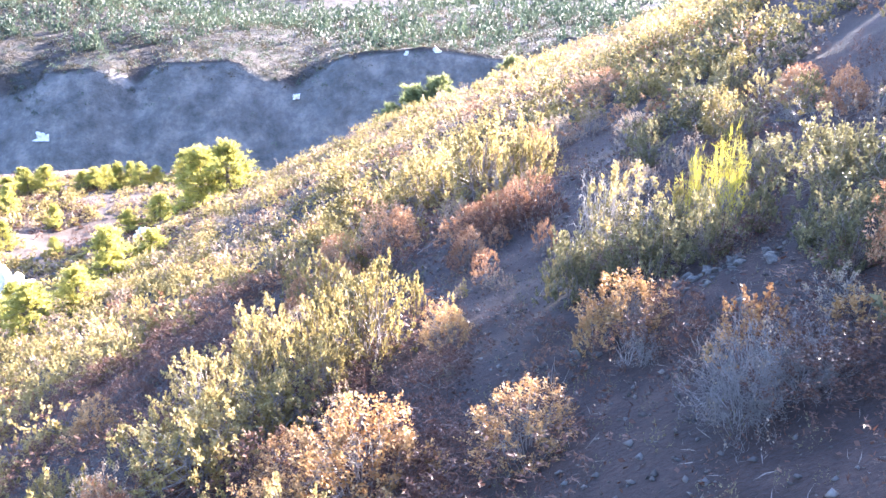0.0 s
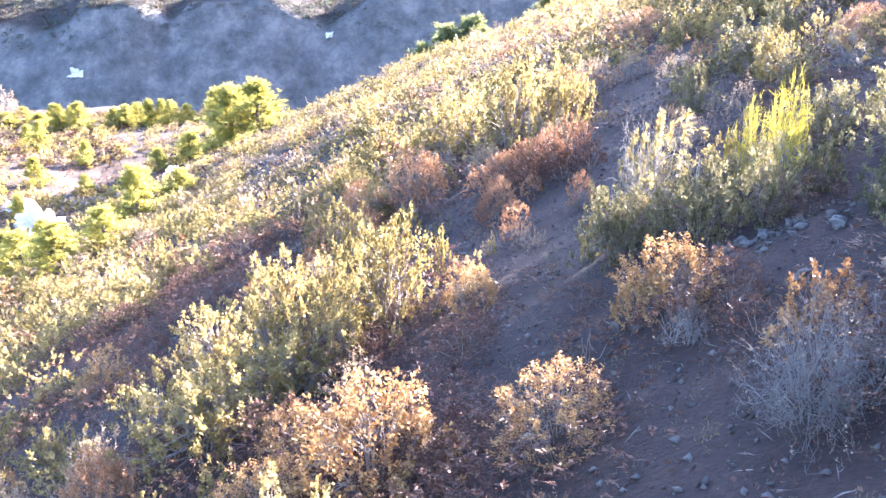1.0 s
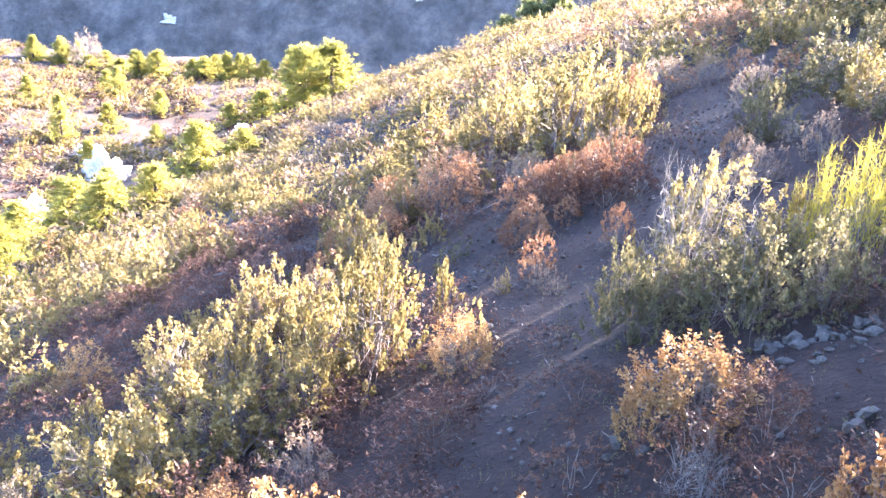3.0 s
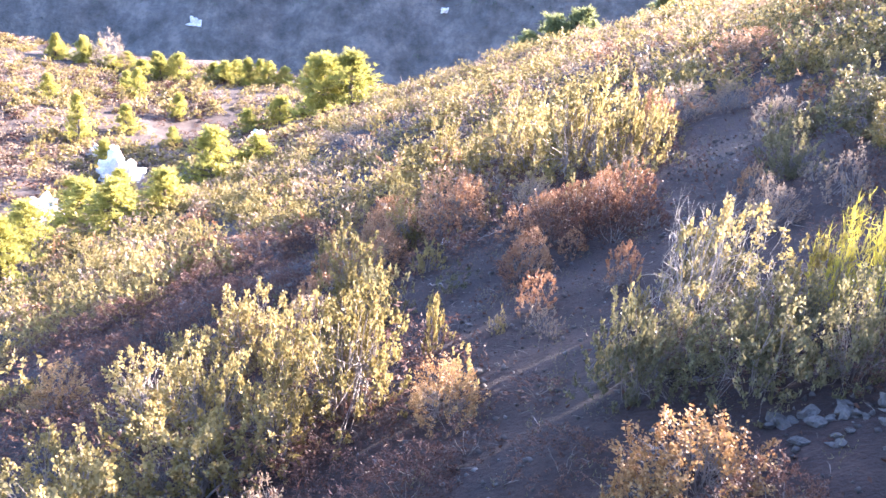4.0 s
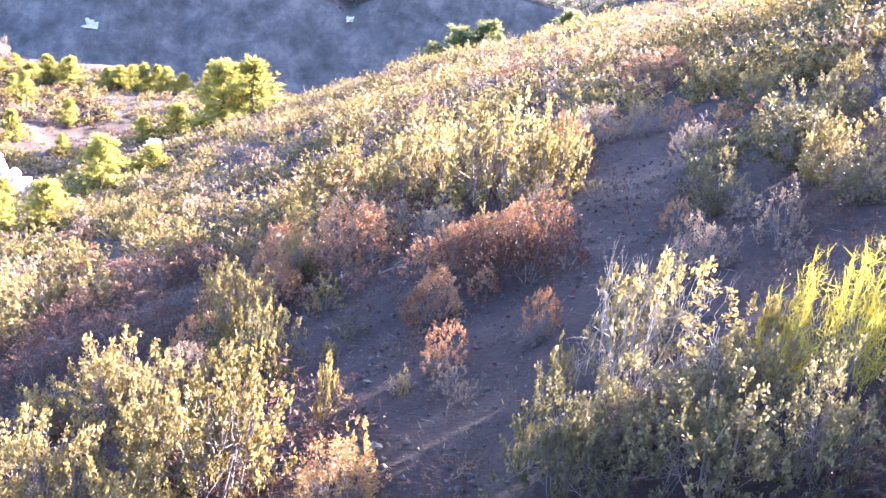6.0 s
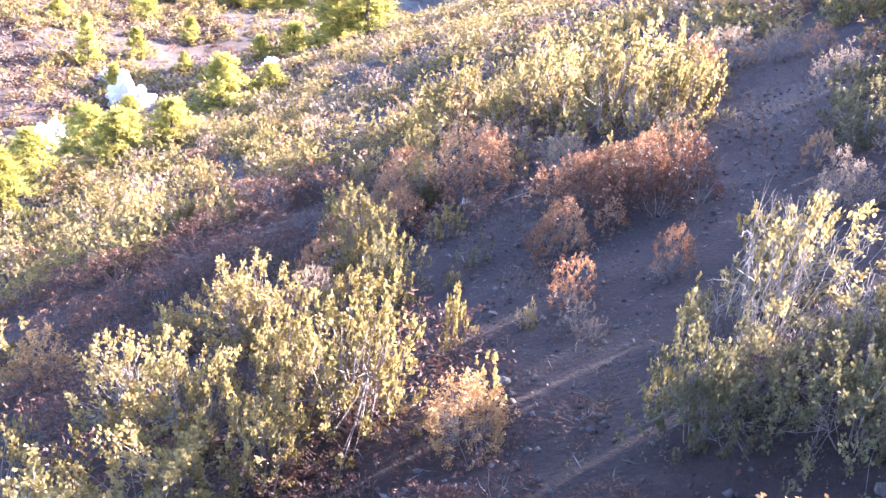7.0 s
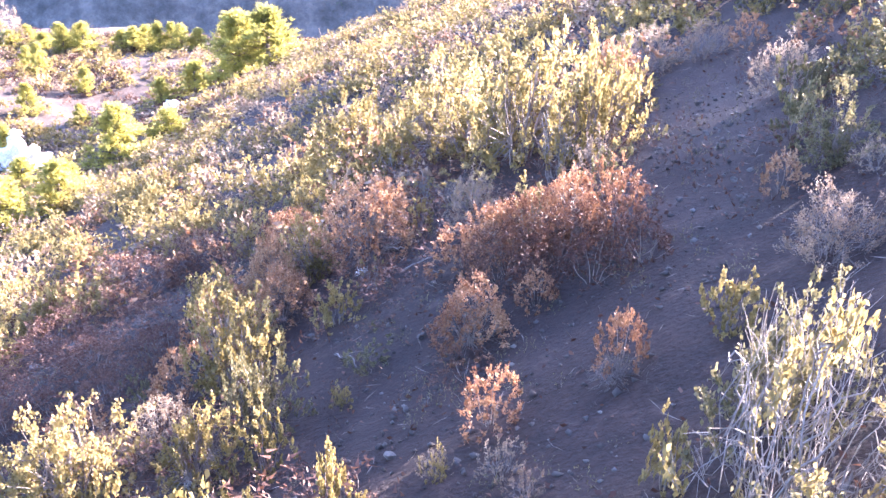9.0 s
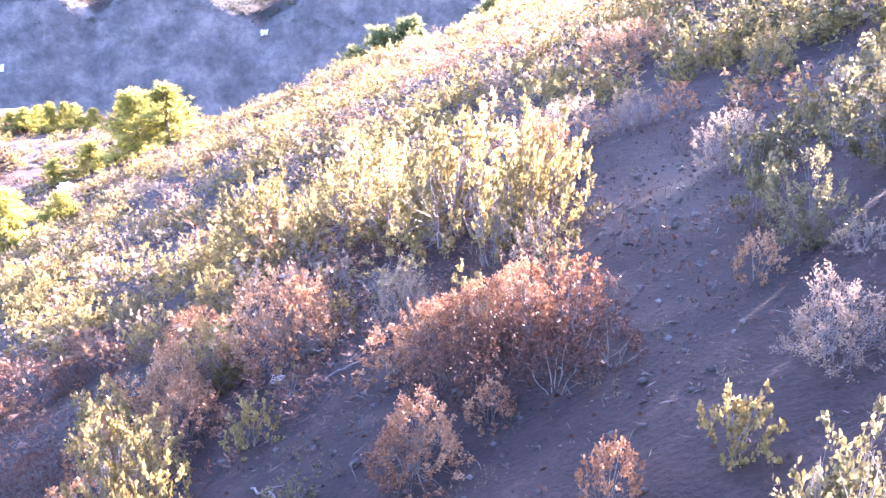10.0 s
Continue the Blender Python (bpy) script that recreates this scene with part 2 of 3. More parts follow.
def at_ground(x, y, sink=0.0):
    return float(ground_z(x, y)) - sink


# ---- plants: building blocks ----
def unit(v):
    return v / np.maximum(np.linalg.norm(v, axis=-1, keepdims=True), 1e-9)


def tubes(p0, p1, p2, r0, r2, steps=3, sides=3, shake=None):
    """Tapered, bent twigs: one from each start over its middle to its end."""
    n = len(p0)
    t = np.linspace(0, 1, steps)[None, :, None]
    line = (1 - t) ** 2 * p0[:, None] + 2 * t * (1 - t) * p1[:, None] + t ** 2 * p2[:, None]
    if shake is not None:
        line[:, 1:-1] += shake
    along = unit(p2 - p0)
    u = unit(np.cross(along, np.array([0.31, 0.77, 0.55])))
    v = np.cross(along, u)
    rad = np.asarray(r0).reshape(-1, 1, 1, 1) * (1 - t[..., None]) + np.asarray(r2).reshape(-1, 1, 1, 1) * t[..., None]
    ang = np.arange(sides) * 2 * np.pi / sides
    ring = np.cos(ang)[None, None, :, None] * u[:, None, None] + np.sin(ang)[None, None, :, None] * v[:, None, None]
    verts = (line[:, :, None] + rad * ring).reshape(-1, 3)
    base = (np.arange(n)[:, None, None] * steps + np.arange(steps - 1)[None, :, None]) * sides
    k = np.arange(sides)[None, None, :]
    faces = np.stack(np.broadcast_arrays(base + k, base + (k + 1) % sides, base + sides + (k + 1) % sides, base + sides + k), -1).reshape(-1, 4)
    return verts, faces


def leaves(rng, start, way, length, width, pointed=False):
    """Small leaves: a pointed blade of three corners, or a kite that is broadest past its middle."""
    n = len(start)
    length, width = np.broadcast_to(length, n)[:, None], np.broadcast_to(width, n)[:, None]
    side = unit(np.cross(way, unit(rng.normal(size=(n, 3)))))
    if pointed:
        verts = np.stack([start - side * width * 0.5, start + side * width * 0.5, start + way * length], 1).reshape(-1, 3)
        return verts, np.arange(3 * n).reshape(-1, 3)
    broad = start + way * length * 0.58
    curl = unit(np.cross(side, way)) * length * rng.uniform(-0.2, 0.2, (n, 1))
    verts = np.stack([start, broad - side * width * 0.5, start + way * length + curl, broad + side * width * 0.5], 1).reshape(-1, 3)
    return verts, np.arange(4 * n).reshape(-1, 4)


def joined(some):
    verts, faces, n = [], [], 0
    for v, f in some:
        verts.append(v); faces.append(f + n); n += len(v)
    return np.concatenate(verts), np.concatenate(faces)


UP = np.array([0.0, 0.0, 1.0])


def bush(rng, stems=8, tips=240, per_tip=18, sprig=0.13, leaf=0.036, slim=0.5, lump=0.35, fill=0.6, low=0.0, leafy=1.0, thick=0.008, wild=0.5, upright=0.6, whole=True, twigs=True):
    """A shrub 1 high and 1.1 across: branches that fork from low stems to tips over a lumpy dome, with a sprig of leaves at each tip."""
    wave, turn = rng.normal(0, 3.0, (5, 3)), rng.uniform(0, 6.28, 5)
    up = low + (1 - low) * (np.arange(tips) + rng.uniform(0, 1, tips)) / tips
    az = np.arange(tips) * 2.39996 + rng.normal(0, 0.4, tips)
    flat = np.sqrt(np.maximum(1 - up * up, 0))
    d = np.stack([flat * np.cos(az), flat * np.sin(az), up], -1)
    swell = 1 + lump * (1 - 0.45 * np.maximum(up, 0)) * np.sin(d @ wave.T + turn).sum(1) / 2.2
    depth = fill + (1 - fill) * rng.uniform(0, 1, tips) ** 0.6
    tip = d * (swell * depth)[:, None] * np.array([0.55, 0.55, 0.92])
    tip[:, 2] = np.maximum(tip[:, 2], 0.04)
    sa = np.arange(stems) * 2.39996 + rng.normal(0, 0.3, stems)
    lean = np.sqrt((np.arange(stems) + 0.5) / stems)
    foot = np.stack([np.cos(sa), np.sin(sa), 0 * sa], -1) * (0.02 + 0.05 * lean[:, None])
    end = np.stack([np.cos(sa) * lean * 0.36, np.sin(sa) * lean * 0.36, 0.72 - 0.42 * lean * lean], -1) + rng.normal(0, 0.03, (stems, 3))
    mid = (foot + end) / 2 + rng.normal(0, 0.06 * wild, (stems, 3))
    wood = [tubes(foot - UP * 0.05, mid, end, thick, thick * 0.5, 6, 4, rng.normal(0, 0.02 * min(wild, 1.6), (stems, 4, 3)))]
    mine = np.argmin(np.linalg.norm(tip[:, None] * np.array([1, 1, 0.5]) - end[None] * np.array([1, 1, 0.5]), axis=2) + rng.uniform(0, 0.08, (tips, stems)), axis=1)
    t = rng.uniform(0.3, 1.0, (tips, 1))
    fork = (1 - t) ** 2 * foot[mine] + 2 * t * (1 - t) * mid[mine] + t * t * end[mine]
    bow = (fork + tip) / 2 + rng.normal(0, 0.05 * wild, (tips, 3)) - UP * 0.05 * wild
    cuts = 7 if wild > 1.5 else 3
    if twigs:
        wood.append(tubes(fork, bow, tip, thick * 0.5, thick * 0.18, cuts, 3, rng.normal(0, 0.012 * min(wild, 1.9), (tips, cuts - 2, 3))))
    w = unit(d * 0.55 + UP * upright + rng.normal(0, 0.3, (tips, 3)))
    if wild > 1:
        e = tip[:, None] + unit(w[:, None] + rng.normal(0, 0.6, (tips, 3, 3))) * sprig * rng.uniform(0.5, 1.3, (tips, 3, 1))
        s0 = np.repeat(tip, 3, 0) - np.repeat(w, 3, 0) * sprig * rng.uniform(0, 0.6, (tips * 3, 1))
        e = e.reshape(-1, 3)
        wood.append(tubes(s0, (s0 + e) / 2 + rng.normal(0, 0.008, s0.shape), e, thick * 0.22, thick * 0.1, 3, 3))
    keep = rng.uniform(size=tips) < leafy
    p, w = tip[keep], w[keep]
    t = rng.uniform(-0.55, 0.75, (len(p), per_tip, 1))
    s = (p[:, None] + w[:, None] * sprig * t + rng.normal(0, 0.016, (len(p), per_tip, 3))).reshape(-1, 3)
    way = unit(w[:, None] * 0.75 + rng.normal(0, 0.6, (len(p), per_tip, 3))).reshape(-1, 3)
    ln = leaf * rng.uniform(0.55, 1.3, len(s))
    wood, foliage = joined(wood), leaves(rng, s, way, ln, ln * slim, not whole)
    scale = np.array([0.55, 0.55, 1.0]) / np.array([np.percentile(np.hypot(s[:, 0], s[:, 1]), 96)] * 2 + [np.percentile(s[:, 2], 99)])
    return (wood[0] * scale, wood[1]), (foliage[0] * scale, foliage[1])


rng = np.random.default_rng(7)
KINDS = {
    "green": dict(name="evergreen_shrub", leaf=LEAF_GREEN, wood=TWIG, args=dict(stems=9, tips=150, per_tip=36, sprig=0.115, leaf=0.037, slim=0.72, lump=0.55, fill=0.42, low=0.02, thick=0.0125, wild=0.95, upright=0.45)),
    "olive": dict(name="evergreen_shrub", leaf=LEAF_OLIVE, wood=TWIG, args=dict(stems=9, tips=150, per_tip=36, sprig=0.11, leaf=0.036, slim=0.72, lump=0.6, fill=0.45, low=-0.02, thick=0.006, wild=0.95, upright=0.45)),
    "rust": dict(name="rust_shrub", leaf=LEAF_RUST, wood=TWIG, args=dict(stems=10, tips=220, per_tip=32, sprig=0.1, leaf=0.032, slim=0.62, lump=0.22, fill=0.72, low=0.0, thick=0.007, upright=0.5)),
    "golden": dict(name="golden_shrub", leaf=LEAF_GOLD, wood=TWIG, args=dict(stems=10, tips=220, per_tip=30, sprig=0.12, leaf=0.032, slim=0.62, lump=0.26, fill=0.68, low=0.02, thick=0.007, upright=0.6)),
    "dry": dict(name="dry_shrub", leaf=LEAF_DRY, wood=TWIG_GREY, args=dict(stems=10, tips=170, per_tip=26, sprig=0.12, leaf=0.03, slim=0.5, lump=0.3, fill=0.62, leafy=0.95, thick=0.007, wild=1.3)),
    "bare": dict(name="bare_shrub", leaf=LEAF_GREEN, wood=TWIG_PALE, args=dict(stems=9, tips=84, per_tip=46, sprig=0.12, leaf=0.034, slim=0.72, lump=0.5, fill=0.5, low=0.12, leafy=0.25, thick=0.009, wild=3.2, upright=0.3)),
    "dead": dict(name="dead_shrub", leaf=LEAF_DRY, wood=TWIG_GREY, args=dict(stems=12, tips=300, per_tip=6, sprig=0.12, leaf=0.028, slim=0.5, lump=0.3, fill=0.4, leafy=0.12, thick=0.006, wild=1.8)),
    "broom": dict(name="broom_bush", leaf=LEAF_BROOM, wood=TWIG, args=dict(stems=12, tips=200, per_tip=30, sprig=0.34, leaf=0.1, slim=0.06, lump=0.4, fill=0.4, low=0.15, thick=0.008, upright=2.2, whole=False)),
    "heath": dict(name="heath_mound", leaf=LEAF_HEATH_SHADED, wood=TWIG, args=dict(stems=7, tips=230, per_tip=15, sprig=0.07, leaf=0.034, slim=0.45, lump=0.25, fill=0.7, low=-0.02, thick=0.005, upright=0.5, whole=False, twigs=False)),
}
SHAPES = {}
for kind, spec in KINDS.items():
    for size in ("large", "small"):
        args = dict(spec["args"])
        if size == "small":
            args.update(stems=6, tips=int(args["tips"] * 0.36), per_tip=int(args["per_tip"] * 0.75), leaf=args["leaf"] * 1.65, thick=args["thick"] * 1.5)
            args["twigs"] = kind in ("bare", "dry", "dead", "broom")
        SHAPES[kind, size] = []
        for v in range(4):
            w, l = bush(rng, **args)
            SHAPES[kind, size].append((mesh_of("woody_frame", *w, spec["wood"]), mesh_of("foliage", *l, spec["leaf"])))

LABELS = {
    "green": "sunlit yellow-green evergreen shrub with small leaves on the slope",
    "olive": "dark olive-green leafy shrub beside the stony track",
    "rust": "rust-orange dry-leaved low shrub on the dark slope",
    "golden": "golden-orange dry-leaved shrub with a sunlit top",
    "dry": "straw-coloured half-dry twiggy shrub on the slope",
    "bare": "grey bare-branched shrub with few green leaf tufts",
    "dead": "grey leafless dead shrub with dense fine twigs",
    "broom": "bright yellow-green broom bush with upright thin shoots",
    "heath": "soft red-brown mound with the slope's shade put into its colour",
}
PLANTED = []


def shrub(kind, x, y, wide, high, turn=None, label=""):
    """One shrub: an empty at its foot, with its branches and its foliage."""
    i = len(PLANTED)
    wood, leaf = SHAPES[kind, "large" if wide > 0.4 else "small"][i % 4]
    foot = tagged(new(KINDS[kind]["name"]), label or ("broad " if wide > 0.8 else "small " if wide < 0.32 else "") + LABELS[kind], "shrub", group=kind + " shrubs on the slope")
    foot.empty_display_size = 0.1
    foot.matrix_world = Matrix.LocRotScale((x, y, at_ground(x, y, 0.01)), Euler((0, 0, (i * 2.4) % 6.28 if turn is None else turn)), (wide / 1.1, wide / 1.1, high))
    for me in (wood, leaf):
        part = new(me.name.split(".")[0], me)
        part.parent = foot
    PLANTED.append((x, y, wide * 0.5))


# ---- shrubs that stand out, and some added for shade, by kind: x, y, width, height ----
STANDING = {
    "green": [(-0.46, 5.95, 0.66, 0.74), (-0.88, 6.3, 0.56, 0.58), (-1.21, 6.02, 0.62, 0.66), (-0.2, 6.6, 0.21, 0.36), (-1.13, 8.3, 0.6, 0.6),
            (0.04, 5.95, 0.22, 0.26), (1.54, 6.02, 0.32, 0.37), (-0.43, 12.2, 1.07, 0.9), (0.28, 10.95, 1.1, 1.0), (0.76, 10.2, 0.7, 0.83),
            (-0.41, 12.47, 0.43, 0.35), (-1.5, 7.27, 0.7, 0.6), (-1.7, 6.35, 0.72, 0.5), (-1.02, 5.4, 0.75, 0.46), (-2.37, 6.3, 0.22, 0.29),
            (0.84, 6.41, 0.18, 0.27), (-0.94, 7.26, 0.42, 0.4), (-0.6, 7.16, 0.3, 0.4), (-0.92, 8.14, 0.32, 0.36), (-1.61, 9.4, 0.48, 0.48),
            (-1.03, 9.77, 0.46, 0.44), (-0.9, 12.02, 0.44, 0.56), (-0.44, 12.82, 0.4, 0.3), (-0.38, 7.61, 0.14, 0.13), (0.14, 6.75, 0.11, 0.15),
            (-1.44, 13.5, 1.1, 0.7), (-0.1, 11.6, 0.9, 0.7), (-0.7, 5.62, 0.5, 0.5), (0.72, 5.75, 0.2, 0.3), (-1.34, 5.0, 0.85, 0.55), (-1.75, 5.4, 0.7, 0.5)],
    # The first six stand uphill, mostly out of view, added to cast shade.
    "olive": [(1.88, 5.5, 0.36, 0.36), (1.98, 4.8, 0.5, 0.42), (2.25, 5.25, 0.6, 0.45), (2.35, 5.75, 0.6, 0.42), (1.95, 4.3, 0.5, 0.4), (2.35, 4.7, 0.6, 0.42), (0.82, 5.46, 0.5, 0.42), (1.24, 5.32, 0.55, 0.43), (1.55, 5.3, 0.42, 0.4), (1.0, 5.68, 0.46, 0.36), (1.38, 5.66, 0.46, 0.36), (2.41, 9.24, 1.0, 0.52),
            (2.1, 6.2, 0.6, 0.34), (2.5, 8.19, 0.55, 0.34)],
    # The first five form only the lit rim of the rust dome.
    "rust": [(0.02, 8.86, 0.4, 0.27), (0.22, 8.84, 0.42, 0.31), (0.42, 8.78, 0.42, 0.35), (0.62, 8.7, 0.42, 0.39), (0.8, 8.6, 0.4, 0.42), (-1.11, 9.23, 0.5, 0.35), (-0.66, 9.74, 0.66, 0.57), 
            (0.16, 7.9, 0.46, 0.34), (0.3, 7.06, 0.27, 0.26), (0.45, 8.06, 0.22, 0.2), (0.76, 7.2, 0.23, 0.26), (2.08, 12.22, 0.36, 0.26),
            (2.34, 15.89, 1.3, 0.52), (-1.47, 8.44, 0.4, 0.35), (-1.48, 9.0, 0.4, 0.44), (-1.3, 9.63, 0.48, 0.46), (-1.6, 7.74, 0.5, 0.22)],
    "golden": [(0.03, 5.74, 0.42, 0.3), (1.0, 4.62, 0.52, 0.31), (0.82, 4.58, 0.3, 0.26), (1.32, 3.62, 0.4, 0.34), (0.44, 3.72, 0.58, 0.3), (-0.28, 3.85, 0.76, 0.5),
            (-0.75, 3.95, 0.5, 0.3), (-3.1, 7.52, 0.54, 0.38), (-0.72, 4.5, 0.55, 0.3), (1.72, 3.55, 0.35, 0.2)],
    # The first six stand in dark brown for the rust dome's shaded near side.
    "heath": [(0.3, 8.52, 0.52, 0.3), (0.55, 8.4, 0.56, 0.35), (0.8, 8.3, 0.52, 0.38), (0.45, 8.2, 0.4, 0.24), (0.7, 8.08, 0.4, 0.26), (0.92, 8.12, 0.4, 0.28), (0.6, 4.35, 0.4, 0.2), (1.2, 4.35, 0.44, 0.26), (0.95, 4.3, 0.4, 0.22), (-3.02, 8.87, 0.54, 0.24), (-2.56, 8.92, 0.54, 0.24), (-2.09, 8.91, 0.53, 0.23), (-1.89, 9.24, 0.50, 0.23), (-2.91, 8.20, 0.45, 0.26),
            (-2.56, 10.39, 0.48, 0.18), (-2.59, 9.61, 0.44, 0.19), (-2.41, 8.03, 0.39, 0.22), (-3.44, 10.82, 0.61, 0.26), (-2.96, 10.98, 0.56, 0.26),
            (-2.71, 11.49, 0.54, 0.26), (-2.10, 8.77, 0.43, 0.22), (-2.15, 8.38, 0.37, 0.21), (-2.07, 9.47, 0.41, 0.21), (-2.13, 11.98, 0.56, 0.26),
            (-2.43, 11.60, 0.50, 0.26), (0.25, 8.48, 0.42, 0.19), (0.54, 8.51, 0.36, 0.17), (0.18, 7.53, 0.37, 0.13), (-0.47, 9.31, 0.27, 0.12),
            (0.07, 5.15, 0.41, 0.18), (0.21, 5.31, 0.37, 0.14), (1.06, 4.35, 0.39, 0.19), (0.45, 5.73, 0.34, 0.10), (-3.17, 8.38, 0.70, 0.31),
            (-2.84, 8.86, 0.73, 0.32), (-2.47, 9.36, 0.70, 0.28), (0.03, 4.97, 0.51, 0.19), (-2.91, 11.33, 1.01, 0.42), (-3.38, 10.47, 0.94, 0.34),
            (-3.81, 9.78, 0.89, 0.33), (0.60, 4.98, 0.44, 0.16), (-4.37, 9.81, 0.84, 0.28), (1.22, 4.01, 0.40, 0.17)],
    "dry": [(0.36, 6.69, 0.17, 0.16), (1.57, 7.66, 0.42, 0.29), (2.02, 7.84, 0.36, 0.38), (1.98, 7.4, 0.18, 0.13), (1.35, 12.56, 0.7, 0.42), (1.05, 12.7, 0.5, 0.36), (1.75, 12.4, 0.5, 0.38),
            (0.12, 6.8, 0.13, 0.1), (0.44, 6.5, 0.14, 0.12)],
    "dead": [(1.18, 3.2, 0.56, 0.42), (1.42, 3.3, 0.45, 0.3), (0.98, 4.12, 0.26, 0.25), (0.75, 7.12, 0.24, 0.14)],
    "bare": [(1.04, 6.05, 0.62, 0.72), (1.36, 5.95, 0.42, 0.5), (-0.81, 11.7, 0.4, 0.54), (-0.47, 11.09, 0.34, 0.4), (0.55, 10.1, 0.4, 0.36),
            (-0.53, 9.2, 0.26, 0.2)],
    "broom": [(1.6, 5.95, 0.24, 0.5), (1.76, 5.83, 0.26, 0.55)],
}
for kind, rows in STANDING.items():
    for row in rows:
        shrub(kind, *row)


# ---- the rest of the scrub ----
def open_soil(x, y, track_only=False):
    """The stony track, and strips kept thin of plants where the slope is dark with shade."""
    def strip(ax, ay, bx, by, half):
        t = np.clip(((x - ax) * (bx - ax) + (y - ay) * (by - ay)) / ((bx - ax) ** 2 + (by - ay) ** 2), 0, 1)
        return math.hypot(x - ax - t * (bx - ax), y - ay - t * (by - ay)) < half
    track = (strip(0.9, 2.5, 0.5, 6.0, 0.55) or strip(0.5, 6.0, 0.5, 8.0, 0.42) or strip(0.9, 7.8, 1.55, 10.5, 0.42) or strip(1.55, 10.5, 1.7, 14, 0.3)
             or strip(-0.2, 6.6, 0.1, 8.6, 0.3) or strip(1.5, 10.9, 3.4, 12.0, 0.5) or strip(1.6, 11.4, 2.4, 13.2, 0.4))
    if track_only:
        return track
    return (track or strip(-0.3, 6.0, 0.4, 5.9, 0.2) or strip(-3.0, 6.9, -2.6, 10.4, 0.7) or strip(-4.4, 8.8, -2.2, 10.4, 0.75) or strip(-2.3, 6.0, -2.9, 7.0, 0.4) or strip(-0.2, 5.55, 0.8, 5.2, 0.28) or strip(-0.4, 8.6, -0.3, 9.6, 0.28) or strip(0.5, 6.0, -0.1, 8.2, 0.22) or strip(1.35, 4.95, 1.75, 4.95, 0.32) or strip(1.2, 4.4, 1.8, 4.5, 0.35))


mixer = random.Random(5)
# Fills only the wedge of slope that the camera looks over.
for n in range(2600):
    x, y = mixer.uniform(-4.6, 3.2), mixer.uniform(3.0, 12.5)
    wide = mixer.choice((0.24, 0.3, 0.36, 0.45, 0.55))
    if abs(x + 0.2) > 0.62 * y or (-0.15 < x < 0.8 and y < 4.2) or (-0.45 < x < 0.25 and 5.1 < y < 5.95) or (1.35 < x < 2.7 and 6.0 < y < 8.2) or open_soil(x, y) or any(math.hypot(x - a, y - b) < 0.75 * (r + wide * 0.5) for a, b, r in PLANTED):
        continue
    left = x < -0.3 * y + 0.6
    kind = mixer.choices(("green", "olive", "rust", "dry", "bare"), (10, 0.6, 2.2, 0.6, 0.1) if left else (4, 4, 2, 3, 1.5))[0]
    shrub(kind, x, y, wide, wide * mixer.uniform(0.65, 0.95), mixer.uniform(0, 6.28))
    if len(PLANTED) > 290:
        break


def scattered(name, spots, shapes, mat, label, category):
    """Many plants too far or too small to pick apart, as one mesh. spots: x, y, width, height, turn."""
    spots = np.array(spots)
    z = ground_z(spots[:, 0], spots[:, 1]) - 0.02
    verts, faces, n = [], [], 0
    for k, (v, f) in enumerate(shapes):
        mine = spots[k::len(shapes)]
        if not len(mine):
            continue
        c, s = np.cos(mine[:, 4]), np.sin(mine[:, 4])
        px = (v[None, :, 0] * c[:, None] - v[None, :, 1] * s[:, None]) * mine[:, 2:3] + mine[:, 0:1]
        py = (v[None, :, 0] * s[:, None] + v[None, :, 1] * c[:, None]) * mine[:, 2:3] + mine[:, 1:2]
        pz = v[None, :, 2] * mine[:, 3:4] + z[k::len(shapes)][:, None]
        verts.append(np.stack([px, py, pz], -1).reshape(-1, 3))
        faces.append((f[None] + (np.arange(len(mine)) * len(v))[:, None, None]).reshape(-1, f.shape[1]) + n)
        n += len(mine) * len(v)
    return tagged(new(name, mesh_of(name, np.concatenate(verts), np.concatenate(faces), mat)), label, category, kind="stuff")


def spots(count, x0, x1, y0, y1, wide, keep, seed, tall=(0.6, 0.95)):
    r = np.random.default_rng(seed)
    out = []
    xs, ys = r.uniform(x0, x1, count), r.uniform(y0, y1, count)
    ws, hs, ts = r.uniform(*wide, count), r.uniform(*tall, count), r.uniform(0, 6.28, count)
    for x, y, w, h, t in zip(xs, ys, ws, hs, ts):
        if keep(x, y):
            out.append((x, y, w, w * h, t))
    return out


def clear(x, y):
    return not open_soil(x, y) and not any(abs(x - a) < 0.6 * r and abs(y - b) < 0.6 * r for a, b, r in PLANTED)


def clear_patch(x, y):
    """Ground near the camera, kept clear of undergrowth that looks coarse from there."""
    return 0.55 < x < 1.75 and 5.9 < y < 8.2


# Keeps scattered plants to the wedge of ground in the camera's view.
def in_view(x, y):
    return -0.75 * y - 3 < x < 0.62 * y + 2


# coarser shapes for the distance: foliage only
mid_shapes = [bush(rng, tips=50, per_tip=10, sprig=0.13, leaf=0.07, slim=0.75, lump=0.55, fill=0.5, upright=0.5, twigs=False, whole=False)[1] for _ in range(5)]
far_shapes = [bush(rng, tips=30, per_tip=7, sprig=0.15, leaf=0.1, slim=0.75, lump=0.5, fill=0.5, upright=0.5, twigs=False, whole=False)[1] for _ in range(5)]
low_shapes = [bush(rng, stems=4, tips=14, per_tip=7, sprig=0.3, leaf=0.085, slim=0.3, fill=0.3, upright=1.0, twigs=False, whole=False)[1] for _ in range(4)]


def hill_in_view(x, y):
    return in_view(x, y) and float(ground_z(x, y)) > -7.6


def tufted(seed, least):
    return lambda x, y: hill_in_view(x, y) and wob(x / 0.9, y / 0.9, seed) > least


